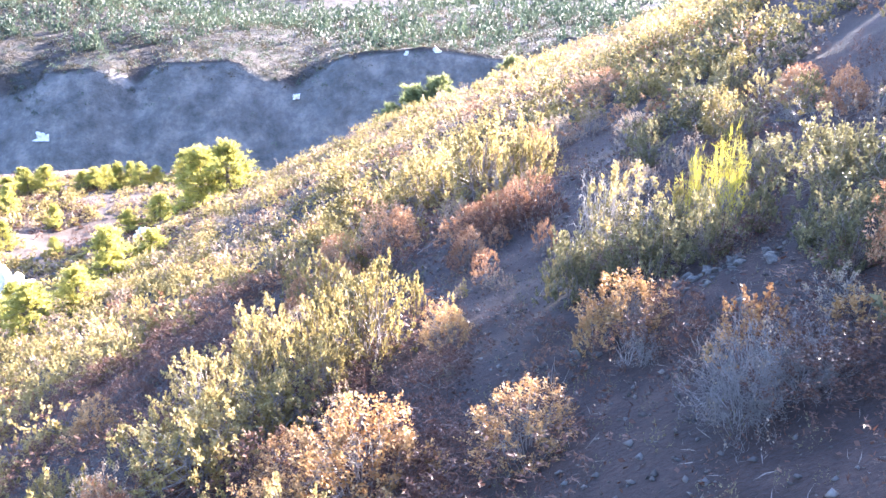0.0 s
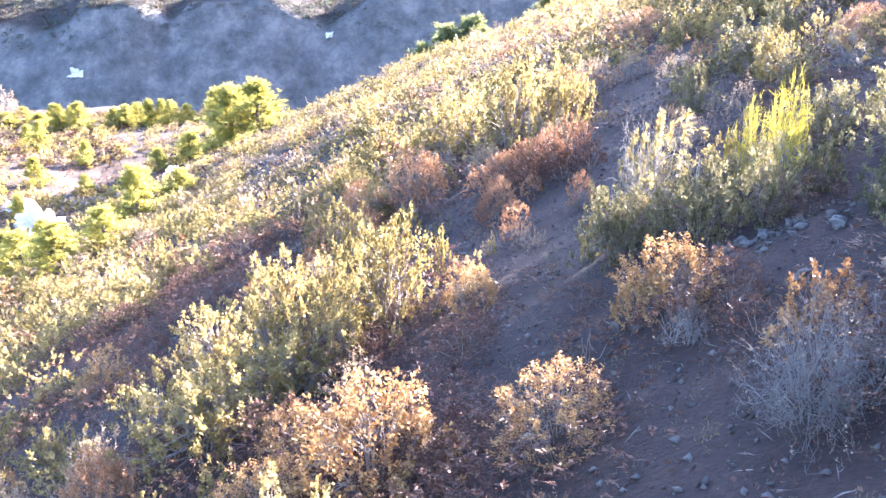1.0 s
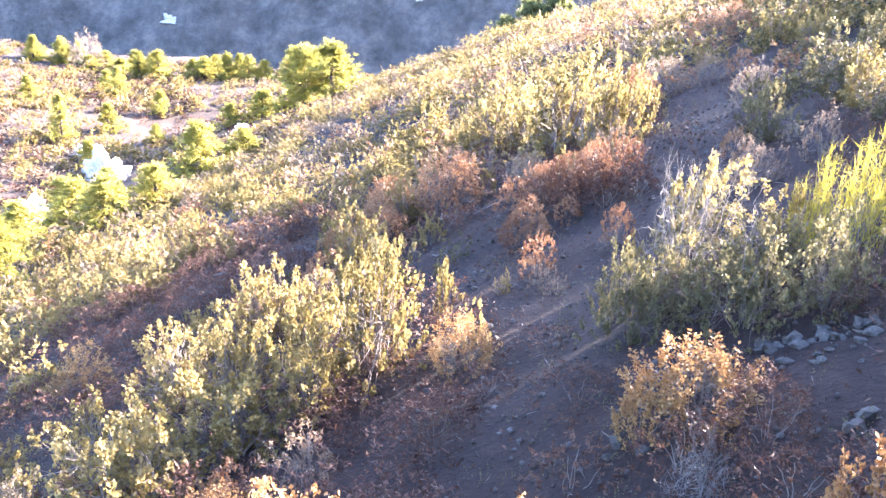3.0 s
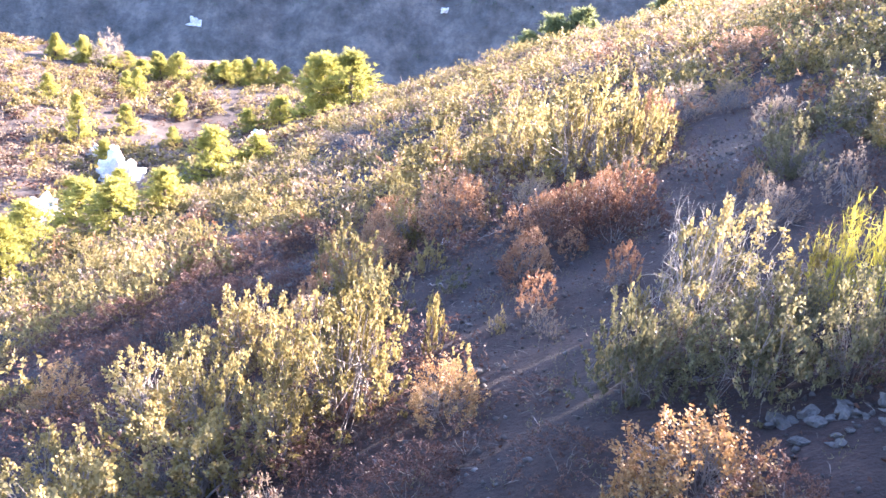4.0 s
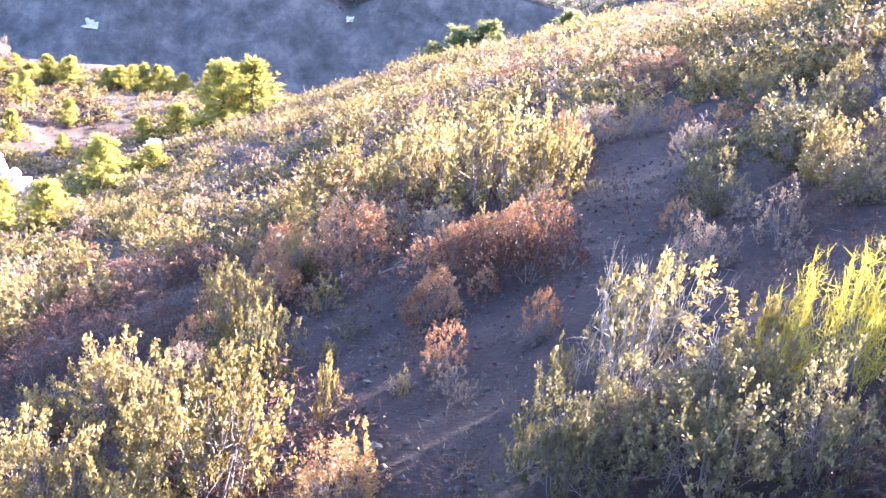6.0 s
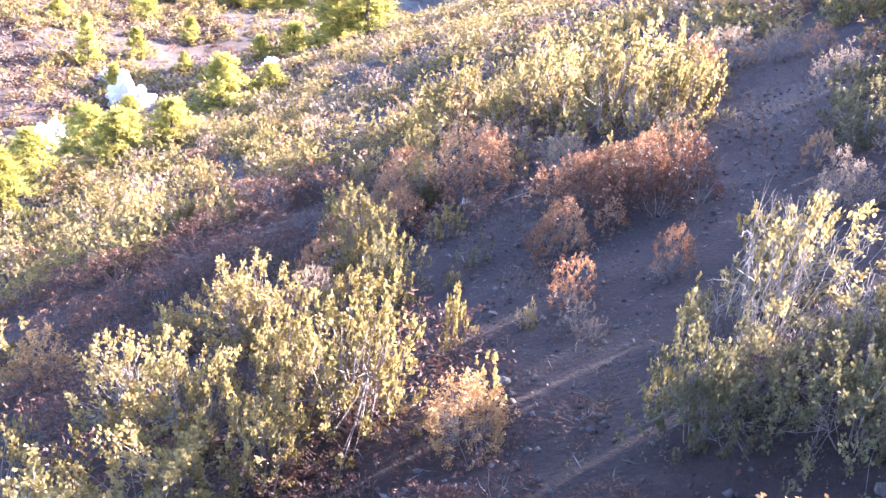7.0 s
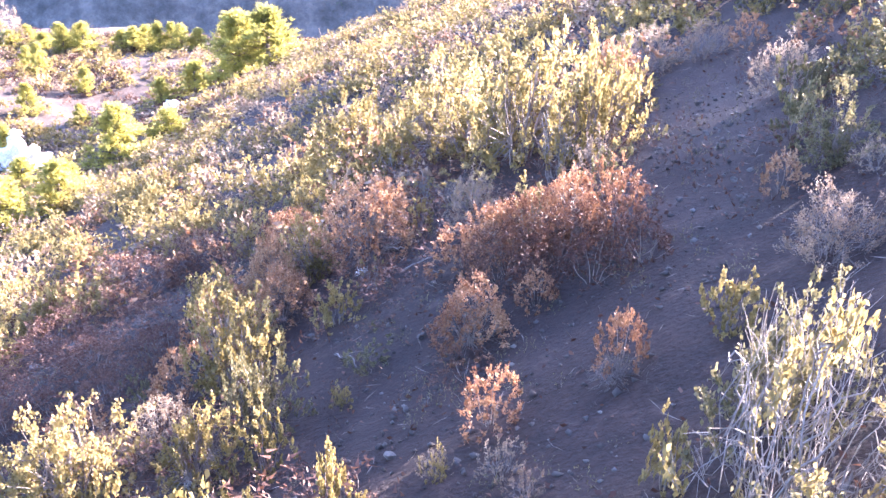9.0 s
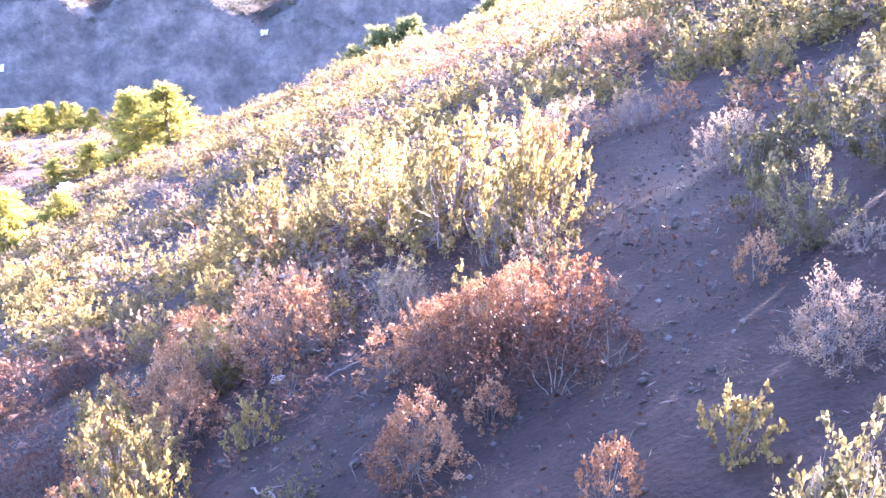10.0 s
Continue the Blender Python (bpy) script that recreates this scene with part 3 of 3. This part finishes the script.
scattered("green_scrub", spots(1050, -14, 9, 12, 22, (0.35, 0.75), lambda x, y: tufted(24, -0.25)(x, y) and clear(x, y), 11, (0.5, 0.85)), mid_shapes, LEAF_GREEN, "yellow-green sunlit scrub covering the hillside", "scrub")
scattered("green_scrub", spots(2900, -18, 16, 21, 43, (0.45, 0.95), tufted(25, 0.05), 12, (0.42, 0.7)), far_shapes, LEAF_GREEN, "pale yellow-green scrub on the far part of the hillside", "scrub")
scattered("green_scrub", spots(270, -8, -2.4, 3, 13, (0.35, 0.75), lambda x, y: x < -0.3 * y and clear(x, y), 13), mid_shapes, LEAF_GREEN, "yellow-green scrub on the lower slope", "scrub")
# Runs on past the view's right edge, where it shades the track.
scattered("olive_scrub", spots(190, 1.9, 10, 0.5, 26, (0.4, 0.8), lambda x, y: x < 0.62 * y + 4 and clear(x, y) and not (x < 2.8 and 6.0 < y < 8.2) and not clear_patch(x, y), 14), mid_shapes, LEAF_OLIVE, "dark olive scrub up the shaded slope", "scrub")
# Extra scrub at and past the view's edge, added to shade the soil.
scattered("olive_scrub", spots(150, 1.9, 4.4, 2.0, 6.2, (0.4, 0.62), lambda x, y: x > 0.36 * y + 0.95, 23, (0.36, 0.48)), far_shapes, LEAF_OLIVE, "low olive scrub added uphill, mostly out of view, for shade", "scrub")
dot_shapes = [bush(rng, stems=4, tips=16, per_tip=4, sprig=0.2, leaf=0.27, slim=0.75, twigs=False, whole=False)[1] for _ in range(4)]
speck_shapes = [bush(rng, stems=4, tips=11, per_tip=3, sprig=0.2, leaf=0.27, slim=0.75, twigs=False, whole=False)[1] for _ in range(4)]
# Unseen scrub added on the sun's side to cast shade downhill.
scattered("olive_scrub", spots(450, 2.1, 11, -2, 18, (0.4, 0.75), lambda x, y: x > 0.5 * y + 1.0 and clear(x, y) and not clear_patch(x, y), 19, (0.4, 0.6)), far_shapes, LEAF_OLIVE, "dense olive scrub added out of view to shade the slope", "scrub")
scattered("dry_scrub", spots(900, -14, 14, 10, 40, (0.3, 0.65), lambda x, y: hill_in_view(x, y) and clear(x, y) and not clear_patch(x, y), 15), far_shapes, LEAF_DRY, "straw-coloured dry scrub among the green", "scrub")
scattered("brown_scrub", spots(800, -18, 16, 18, 43, (0.35, 0.8), hill_in_view, 21, (0.3, 0.5)), far_shapes, LEAF_DRY, "low tan scrub filling the gaps on the hillside", "scrub")
scattered("rust_scrub", spots(300, -12, 12, 11, 38, (0.35, 0.7), hill_in_view, 16, (0.4, 0.7)), far_shapes, LEAF_RUST, "rust-coloured dry scrub among the green", "scrub")
scattered("low_heath", spots(1900, -5, 4, 2.4, 13, (0.12, 0.34), lambda x, y: in_view(x, y) and not clear_patch(x, y) and (not open_soil(x, y) or (x * 91 + y * 57) % 1 < 0.25), 17, (0.5, 0.9)), low_shapes, LEAF_HEATH_SHADED,
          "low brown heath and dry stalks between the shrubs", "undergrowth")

scattered("seedlings", spots(900, -4, 3, 2.6, 12, (0.06, 0.14), lambda x, y: in_view(x, y) and open_soil(x, y), 18, (0.7, 1.2)), low_shapes, LEAF_OLIVE,
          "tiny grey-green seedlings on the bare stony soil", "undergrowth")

under_shapes = [bush(rng, tips=44, per_tip=7, sprig=0.1, leaf=0.06, slim=0.4, lump=0.3, fill=0.7, twigs=False, whole=False)[1] for _ in range(4)]
scattered("brown_undergrowth", spots(900, -5, 1.9, 2.7, 12.5, (0.3, 0.7), lambda x, y: in_view(x, y) and not clear_patch(x, y) and (wob(x / 0.6, y / 0.6, 27) > (-0.25 if not open_soil(x, y, x < 0) else 0.5 if y < 5 else 0.75)), 20, (0.28, 0.45)), under_shapes, LEAF_HEATH_SHADED,
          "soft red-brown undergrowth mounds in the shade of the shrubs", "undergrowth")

fine_shapes = [bush(rng, tips=110, per_tip=9, sprig=0.08, leaf=0.042, slim=0.4, lump=0.3, fill=0.7, twigs=False, whole=False)[1] for _ in range(4)]
scattered("brown_undergrowth", spots(420, -0.9, 1.9, 3.1, 7.0, (0.3, 0.62), lambda x, y: wob(x / 0.45, y / 0.45, 30) > 0.1 and not open_soil(x, y) and not clear_patch(x, y), 22, (0.26, 0.42)), fine_shapes, LEAF_HEATH_SHADED,
          "dense fine red-brown undergrowth beside the stony track", "undergrowth")

# ---- pines on the terrace ----
def grow_pine(rng, tiers=13, per_tier=6, clumps=10, needles=12, needle=0.068):
    """A young pine 1 high: trunk and limbs, and tufts of needles."""
    wood = [tubes(np.array([[0, 0, -0.03]]), np.array([[0.02, 0.01, 0.5]]), np.array([[0.0, 0.0, 0.97]]), 0.028, 0.006, 7, 6)]
    n = tiers * per_tier
    h = np.repeat(np.linspace(0.07, 0.95, tiers), per_tier) + rng.normal(0, 0.025, n)
    az = rng.uniform(0, 6.28, n)
    reach = (0.46 * (1.0 - h) ** 0.9 + 0.03) * rng.uniform(0.55, 1.15, n)
    way = np.stack([np.cos(az), np.sin(az), rng.uniform(0.0, 0.4, n)], -1)
    p0 = np.stack([0 * h, 0 * h, h], -1)
    p2 = p0 + way * reach[:, None]
    p1 = p0 + way * reach[:, None] * 0.5 - UP * 0.02
    wood.append(tubes(p0, p1, p2, 0.008, 0.003, 3, 3))
    t = rng.uniform(0.25, 1.05, (n, clumps, 1))
    s = (p0[:, None] * (1 - t) + p2[:, None] * t + rng.normal(0, 0.03, (n, clumps, 3))).reshape(-1, 3)
    top = np.stack([rng.normal(0, 0.012, 10), rng.normal(0, 0.012, 10), rng.uniform(0.86, 1.0, 10)], -1)
    s = np.concatenate([s, top])
    d = unit(rng.normal(0, 0.7, (len(s), needles, 3)) + UP * 0.9 + unit(s * np.array([1, 1, 0.1]))[:, None] * 0.5).reshape(-1, 3)
    s = np.repeat(s, needles, 0)
    ln = needle * rng.uniform(0.7, 1.3, len(s))
    return joined(wood), leaves(rng, s, d, ln, ln * 0.16, True)


PINES = {}
for kind, mat in (("sunlit", NEEDLE), ("dark", NEEDLE_SHADED)):
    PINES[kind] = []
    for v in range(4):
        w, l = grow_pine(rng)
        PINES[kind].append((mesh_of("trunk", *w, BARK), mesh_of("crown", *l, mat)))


def pine(x, y, wide, high, i, label="young yellow-green pine lit from the side on the terrace", kind="sunlit"):
    foot = tagged(new("pine_tree"), label, "tree", group="pines on the terrace")
    foot.matrix_world = Matrix.LocRotScale((x, y, at_ground(x, y, 0.12)), Euler((0, 0, i * 1.9)), (wide / 0.8, wide / 0.8, high))
    for me in PINES[kind][i % 4]:
        part = new(me.name.split(".")[0], me)
        part.parent = foot


for i, row in enumerate([(-12.7, 43.8, 3.7, 3.2), (-11.1, 42.9, 3.6, 2.7), (-14.8, 44.0, 2.4, 1.7), (-16.2, 43.4, 1.6, 1.2), (-11.3, 28.5, 2.2, 2.0), (-10.35, 29.9, 1.8, 1.1), (-23.6, 46.8, 1.3, 1.6), (-22.3, 39.1, 1.4, 2.2),
                         (-21.3, 41.4, 1.3, 1.4), (-20.4, 44.9, 1.3, 1.3), (-10.4, 16.9, 1.7, 1.6), (-9.9, 20.3, 1.8, 1.3), (-9.2, 21.3, 1.6, 1.2), (-13.0, 24.2, 2.0, 1.5), (-14.9, 27.0, 2.2, 1.6), (-12.9, 21.4, 2.0, 1.4),
                         (-15.8, 31.0, 1.5, 1.3), (-19.4, 36.2, 1.4, 1.3), (-26.6, 43.6, 1.4, 1.3), (-18.6, 40.6, 1.0, 0.9), (-25.2, 48.6, 1.3, 1.1), (-12.2, 18.6, 1.7, 1.3), (-11.2, 25.4, 1.4, 1.0)]):
    pine(*row, i)
more = random.Random(12)
for i in range(24):
    x = -33 + i * 0.82 + more.uniform(-0.6, 0.6)
    pine(x, 54.6 - 0.07 * (x + 33) + more.uniform(-1.4, 0.8), more.uniform(1.3, 2.3), more.uniform(0.9, 1.75), i + 1, "small pine in the ragged row along the terrace's edge")
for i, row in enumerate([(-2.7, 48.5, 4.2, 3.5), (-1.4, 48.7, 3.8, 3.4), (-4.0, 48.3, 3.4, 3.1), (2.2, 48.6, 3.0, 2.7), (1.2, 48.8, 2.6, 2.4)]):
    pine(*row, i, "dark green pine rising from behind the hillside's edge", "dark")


def leaning_snag(x, y, high):
    """A dead bent trunk with two stubs of limbs."""
    p0, p1, p2 = np.array([[0.0, 0, -0.1]]), np.array([[0.05, 0, high * 0.6]]), np.array([[high * 0.75, 0, high]])
    some = [tubes(p0, p1, p2, 0.06, 0.025, 7, 6)]
    for t, e in ((0.55, (0.1, 0.1, 0.95)), (0.75, (0.75, -0.1, 0.72))):
        s0 = (1 - t) ** 2 * p0 + 2 * t * (1 - t) * p1 + t * t * p2
        e0 = np.array([e]) * high
        some.append(tubes(s0, (s0 + e0) / 2, e0, 0.03, 0.012, 4, 5))
    ob = tagged(new("dead_tree", mesh_of("dead_tree", *joined(some), BARK)), "dark leaning dead tree stem at the hillside's edge", "tree")
    ob.matrix_world = pose(x, y, at_ground(x, y), 0, 0, 0)


leaning_snag(-8.6, 41.0, 1.0)
dry_crown = bush(rng, stems=12, tips=150, per_tip=10, sprig=0.14, leaf=0.05, slim=0.5, wild=1.2)
tall = tagged(new("dry_bush"), "tall pinkish dry bush standing at the terrace's corner", "shrub")
tall.matrix_world = Matrix.LocRotScale((-29.4, 54.2, at_ground(-29.4, 54.2)), Euler((0, 0, 0.4)), (2.5, 2.5, 2.1))
for name, arrays, mat in (("woody_frame", dry_crown[0], TWIG_GREY), ("foliage", dry_crown[1], LEAF_DRY)):
    new(name, mesh_of(name, *arrays, mat)).parent = tall

far_tree = [bush(rng, stems=4, tips=18, per_tip=4, sprig=0.2, leaf=0.22, slim=0.7, low=0.05, twigs=False, whole=False)[1] for _ in range(4)]
scattered("terrace_scrub", spots(5200, -40, -7, 18, 58, (0.2, 0.55), lambda x, y: float(ground_z(x, y)) < -7.6 and x > -0.72 * y and wob(x / 3, y / 3, 21) > -0.25, 31, (0.35, 0.6)), speck_shapes, LEAF_HEATH_SHADED,
          "brownish low scrub dotted over the pale terrace", "scrub")
scattered("terrace_scrub", spots(2300, -40, -7, 18, 58, (0.3, 0.75), lambda x, y: float(ground_z(x, y)) < -7.6 and x > -0.72 * y and wob(x / 4, y / 4, 22) > -0.3, 32, (0.4, 0.8)), dot_shapes, LEAF_GREEN,
          "yellow-green bushes dotted over the pale terrace", "scrub")

scattered("terrace_scrub", spots(5200, -40, -7, 18, 58, (0.25, 0.6), lambda x, y: float(ground_z(x, y)) < -7.6 and x > -0.72 * y and wob(x / 2.4, y / 2.4, 37) > -0.2, 38, (0.35, 0.6)), speck_shapes, LEAF_DRY,
          "straw-coloured low scrub dotted over the pale terrace", "scrub")

# ---- woods on the far side of the gorge ----
# A wedge opening from the camera: far plants stand only where it looks.
def beyond(x, y):
    return -0.66 * y < x < 0.5 * y


scattered("far_pine_wood", spots(5600, -280, 200, 232, 620, (1.6, 3.6), lambda x, y: beyond(x, y) and wob(x / 22, y / 30, 23) > (-0.1 if y < 285 else -0.8), 33, (1.0, 1.5)), far_tree, NEEDLE_FAR,
          "blue-green pine wood on the hills beyond the gorge", "wood")
scattered("far_scrub", spots(900, -170, 110, 203, 226, (0.5, 1.5), lambda x, y: wob(x / 6, y / 3, 29) > 0.1, 34, (0.5, 0.8)), speck_shapes, NEEDLE_FAR, "dark bushes clinging to the shaded far cliff", "scrub")
scattered("far_scrub", spots(7500, -200, 160, 221, 330, (0.7, 1.9), beyond, 35, (0.5, 0.8)), speck_shapes, FAR_SCRUB, "dull brown-green bushes dotted over the far slopes", "scrub")
scattered("far_scrub", spots(2200, -200, 160, 221, 300, (0.8, 1.8), beyond, 36, (0.5, 0.9)), speck_shapes, NEEDLE_FAR, "dark green bushes dotted over the far slopes", "scrub")


# ---- stones ----
def stone_mesh(seed, rough=0.6):
    bm = bmesh.new()
    bmesh.ops.create_icosphere(bm, subdivisions=2, radius=0.5)
    off = Vector((seed * 3.1, seed * 1.7, 0))
    for v in bm.verts:
        v.co *= 1 + rough * (noise.noise(v.co * 2.2 + off) * 1.6 + 0.4 * noise.noise(v.co * 6 + off))
        v.co.z = max(v.co.z * 0.7, -0.28)
    me = bpy.data.meshes.new("stone")
    bm.to_mesh(me); bm.free()
    return me


STONES = [stone_mesh(s) for s in range(6)]
for me in STONES[:5]:
    me.materials.append(STONE)
STONES[5].materials.append(STONE_PALE)
r = random.Random(9)


def stone(x, y, size, which, label="grey angular limestone stone lying on the soil"):
    ob = tagged(new("stone", STONES[which]), label, "stone", group="stones on the slope")
    ob.matrix_world = Matrix.LocRotScale((x, y, at_ground(x, y) + size * 0.12), Euler((r.uniform(-0.3, 0.3), r.uniform(-0.3, 0.3), r.uniform(0, 6.28))), (size, size * r.uniform(0.7, 1), size * r.uniform(0.8, 1.2)))


for x, y, s in [(1.42, 9.83, 0.1), (1.36, 9.9, 0.07), (1.48, 9.9, 0.06), (1.42, 8.84, 0.09), (1.5, 8.9, 0.07), (1.38, 8.95, 0.05), (0.75, 4.57, 0.13),
                (0.82, 4.5, 0.1), (-2.9, 9.9, 0.2), (-2.7, 10.05, 0.16), (-2.5, 10.2, 0.14), (-2.05, 6.55, 0.14), (-2.2, 6.7, 0.1), (1.47, 4.36, 0.17),
                (1.51, 5.10, 0.08), (1.63, 4.95, 0.11), (1.52, 5.01, 0.09), (1.49, 5.06, 0.12), (1.26, 5.03, 0.09), (1.29, 5.10, 0.06), (1.33, 4.88, 0.11),
                (1.48, 5.01, 0.05), (1.68, 5.17, 0.05), (1.49, 5.02, 0.08), (1.30, 5.02, 0.09), (1.43, 4.82, 0.09), (1.48, 4.90, 0.06), (1.54, 4.98, 0.06),
                (1.40, 5.00, 0.12), (1.33, 5.04, 0.08), (1.28, 5.07, 0.11), (1.40, 5.09, 0.11), (1.51, 5.07, 0.05), (1.75, 4.81, 0.12), (1.43, 4.88, 0.08),
                (1.77, 4.96, 0.11), (1.65, 5.07, 0.12), (1.58, 4.91, 0.08), (1.61, 5.06, 0.12), (1.56, 5.00, 0.05), (1.44, 5.02, 0.08), (1.38, 5.04, 0.05),
                (1.67, 5.03, 0.05), (1.38, 5.07, 0.11), (1.77, 4.85, 0.11), (1.50, 5.02, 0.05), (1.66, 5.05, 0.05), (1.83, 4.93, 0.08), (1.79, 5.5, 0.14),
                (1.43, 4.3, 0.16), (0.11, 6.13, 0.1), (-0.77, 8.71, 0.12), (1.56, 9.5, 0.09), (1.44, 9.42, 0.11), (-3.1, 10.32, 0.34), (-3.3, 10.0, 0.2),
                (0.16, 6.02, 0.06), (0.2, 6.2, 0.05), (-0.6, 8.95, 0.07), (-0.3, 8.4, 0.06), (-0.35, 8.8, 0.05), (0.02, 7.4, 0.05)]:
    stone(x, y, s * 0.52, r.randrange(5))
stone(-0.66, 9.5, 0.08, 5, "small white stone on the dark soil")
for n in range(120):
    x, y = r.uniform(-4, 1.9), r.uniform(2.6, 11)
    if open_soil(x, y):
        stone(x, y, r.choice((0.02, 0.025, 0.035, 0.05)), r.randrange(5))


def outcrop_mesh(seed):
    """A broken, blocky rock face."""
    bm = bmesh.new()
    bmesh.ops.create_icosphere(bm, subdivisions=4, radius=0.5)
    off = Vector((seed * 3.7, seed * 1.9, seed))
    for v in bm.verts:
        near = noise.voronoi(v.co * 3.2 + off)[0]
        v.co *= 0.75 + 0.75 * noise.noise(v.co * 2.1 + off) + 0.9 * (near[1] - near[0])
        v.co.z = max(v.co.z, -0.15)
    me = bpy.data.meshes.new("limestone_outcrop")
    bm.to_mesh(me); bm.free()
    me.materials.append(STONE_PALE)
    return me


def boulder(x, y, wide, high, which, label):
    ob = tagged(new("limestone_outcrop", outcrop_mesh(which)), label, "rock")
    ob.matrix_world = Matrix.LocRotScale((x, y, at_ground(x, y)), Euler((0, 0, which * 1.3)), (wide, wide * 0.7, high))


for i, row in enumerate([(-17.7, 34.5, 1.9, 1.9), (-17.6, 29.1, 1.9, 1.5), (-13.6, 38.2, 0.9, 0.9), (-20.5, 38.0, 1.2, 0.8)]):
    boulder(*row, i, "glaring white sunlit limestone outcrop on the terrace")
for i, row in enumerate([(-98.6, 214.0, 3.6, 2.6), (-41.0, 221.0, 2.6, 1.8), (-8.0, 221.0, 1.5, 1.6), (-15.2, 221.0, 1.3, 1.5)]):
    boulder(*row, i + 5, "pale limestone block on the far cliff")

# ---- fallen sticks and leaf litter ----
def stick(x, y, long, turn, label="bleached grey fallen branch lying on the soil"):
    rr = np.random.default_rng(int(x * 100) % 97)
    p0 = np.array([[0.0, 0, 0.0]]); p2 = np.array([[long, 0, 0.05]]); p1 = np.array([[long * 0.5, 0.06 * long, 0.06]])
    some = [tubes(p0, p1, p2, 0.006, 0.003, 8, 5, rr.normal(0, 0.02 * long, (1, 6, 3)))]
    for t, side in ((0.45, 1), (0.7, -1)):
        s = p0 + (p2 - p0) * t + np.array([[0, 0.03 * long, 0.03]])
        e = s + np.array([[0.22 * long, side * 0.14 * long, 0.03]])
        some.append(tubes(s, (s + e) / 2, e, 0.0035, 0.0015, 3, 4))
    ob = tagged(new("fallen_branch", mesh_of("fallen_branch", *joined(some), TWIG_GREY)), label, "branch", group="fallen branches")
    gx0, gy0 = math.cos(turn), math.sin(turn)
    rise = at_ground(x + gx0 * long, y + gy0 * long) - at_ground(x, y)
    ob.matrix_world = Matrix.LocRotScale((x, y, at_ground(x, y) + 0.008), Euler((0, -math.atan2(rise, long), turn)), None)


for row in [(-0.55, 8.25, 0.42, -1.1), (-0.6, 9.75, 0.4, -0.9), (-0.35, 9.2, 0.35, -0.5)]:
    stick(*row)


def litter(count, seed, length, width, mat, name, label, x0=-4.5, x1=3.5):
    rr = np.random.default_rng(seed)
    x, y = rr.uniform(x0, x1, count), rr.uniform(2.3, 12.5, count)
    s = np.stack([x, y, ground_z(x, y) + rr.uniform(0.002, 0.02, count)], -1)
    d = unit(np.stack([rr.normal(size=count), rr.normal(size=count), rr.normal(0, 0.35, count)], -1))
    ln = length * rr.uniform(0.5, 1.5, count)
    tagged(new(name, mesh_of(name, *leaves(rr, s, d, ln, ln * width), mat)), label, "litter", kind="stuff")


litter(7000, 41, 0.024, 0.6, LEAF_HEATH_SHADED, "leaf_litter", "dry brown fallen leaves on the soil")
litter(5000, 42, 0.07, 0.05, TWIG, "twig_litter", "thin grey dead twigs on the soil")


def pebbles(count, seed):
    """Small broken stones over the bare soil, six-cornered each."""
    rr = np.random.default_rng(seed)
    x, y = rr.uniform(-4.5, 2.6, count * 3), rr.uniform(2.5, 11.5, count * 3)
    keep = np.array([open_soil(a, b) for a, b in zip(x, y)])
    x, y = x[keep][:count], y[keep][:count]
    n = len(x)
    corner = np.array([[1, 0, 0], [0, 1, 0], [-1, 0, 0], [0, -1, 0], [0, 0, 0.8], [0, 0, -0.8]], float)
    size = (0.004 + 0.018 * rr.uniform(0, 1, n) ** 2.5)[:, None, None]
    verts = corner[None] * size * rr.uniform(0.5, 1.4, (n, 6, 3)) + rr.normal(0, 0.2, (n, 6, 3)) * size
    verts = verts + np.stack([x, y, ground_z(x, y) + 0.004], -1)[:, None]
    tri = np.array([[0, 1, 4], [1, 2, 4], [2, 3, 4], [3, 0, 4], [1, 0, 5], [2, 1, 5], [3, 2, 5], [0, 3, 5]])
    faces = (tri[None] + (np.arange(n) * 6)[:, None, None]).reshape(-1, 3)
    tagged(new("gravel", mesh_of("gravel", verts.reshape(-1, 3), faces, GRAVEL)), "small broken grey stones strewn over the soil", "gravel", kind="stuff")


pebbles(3600, 51)
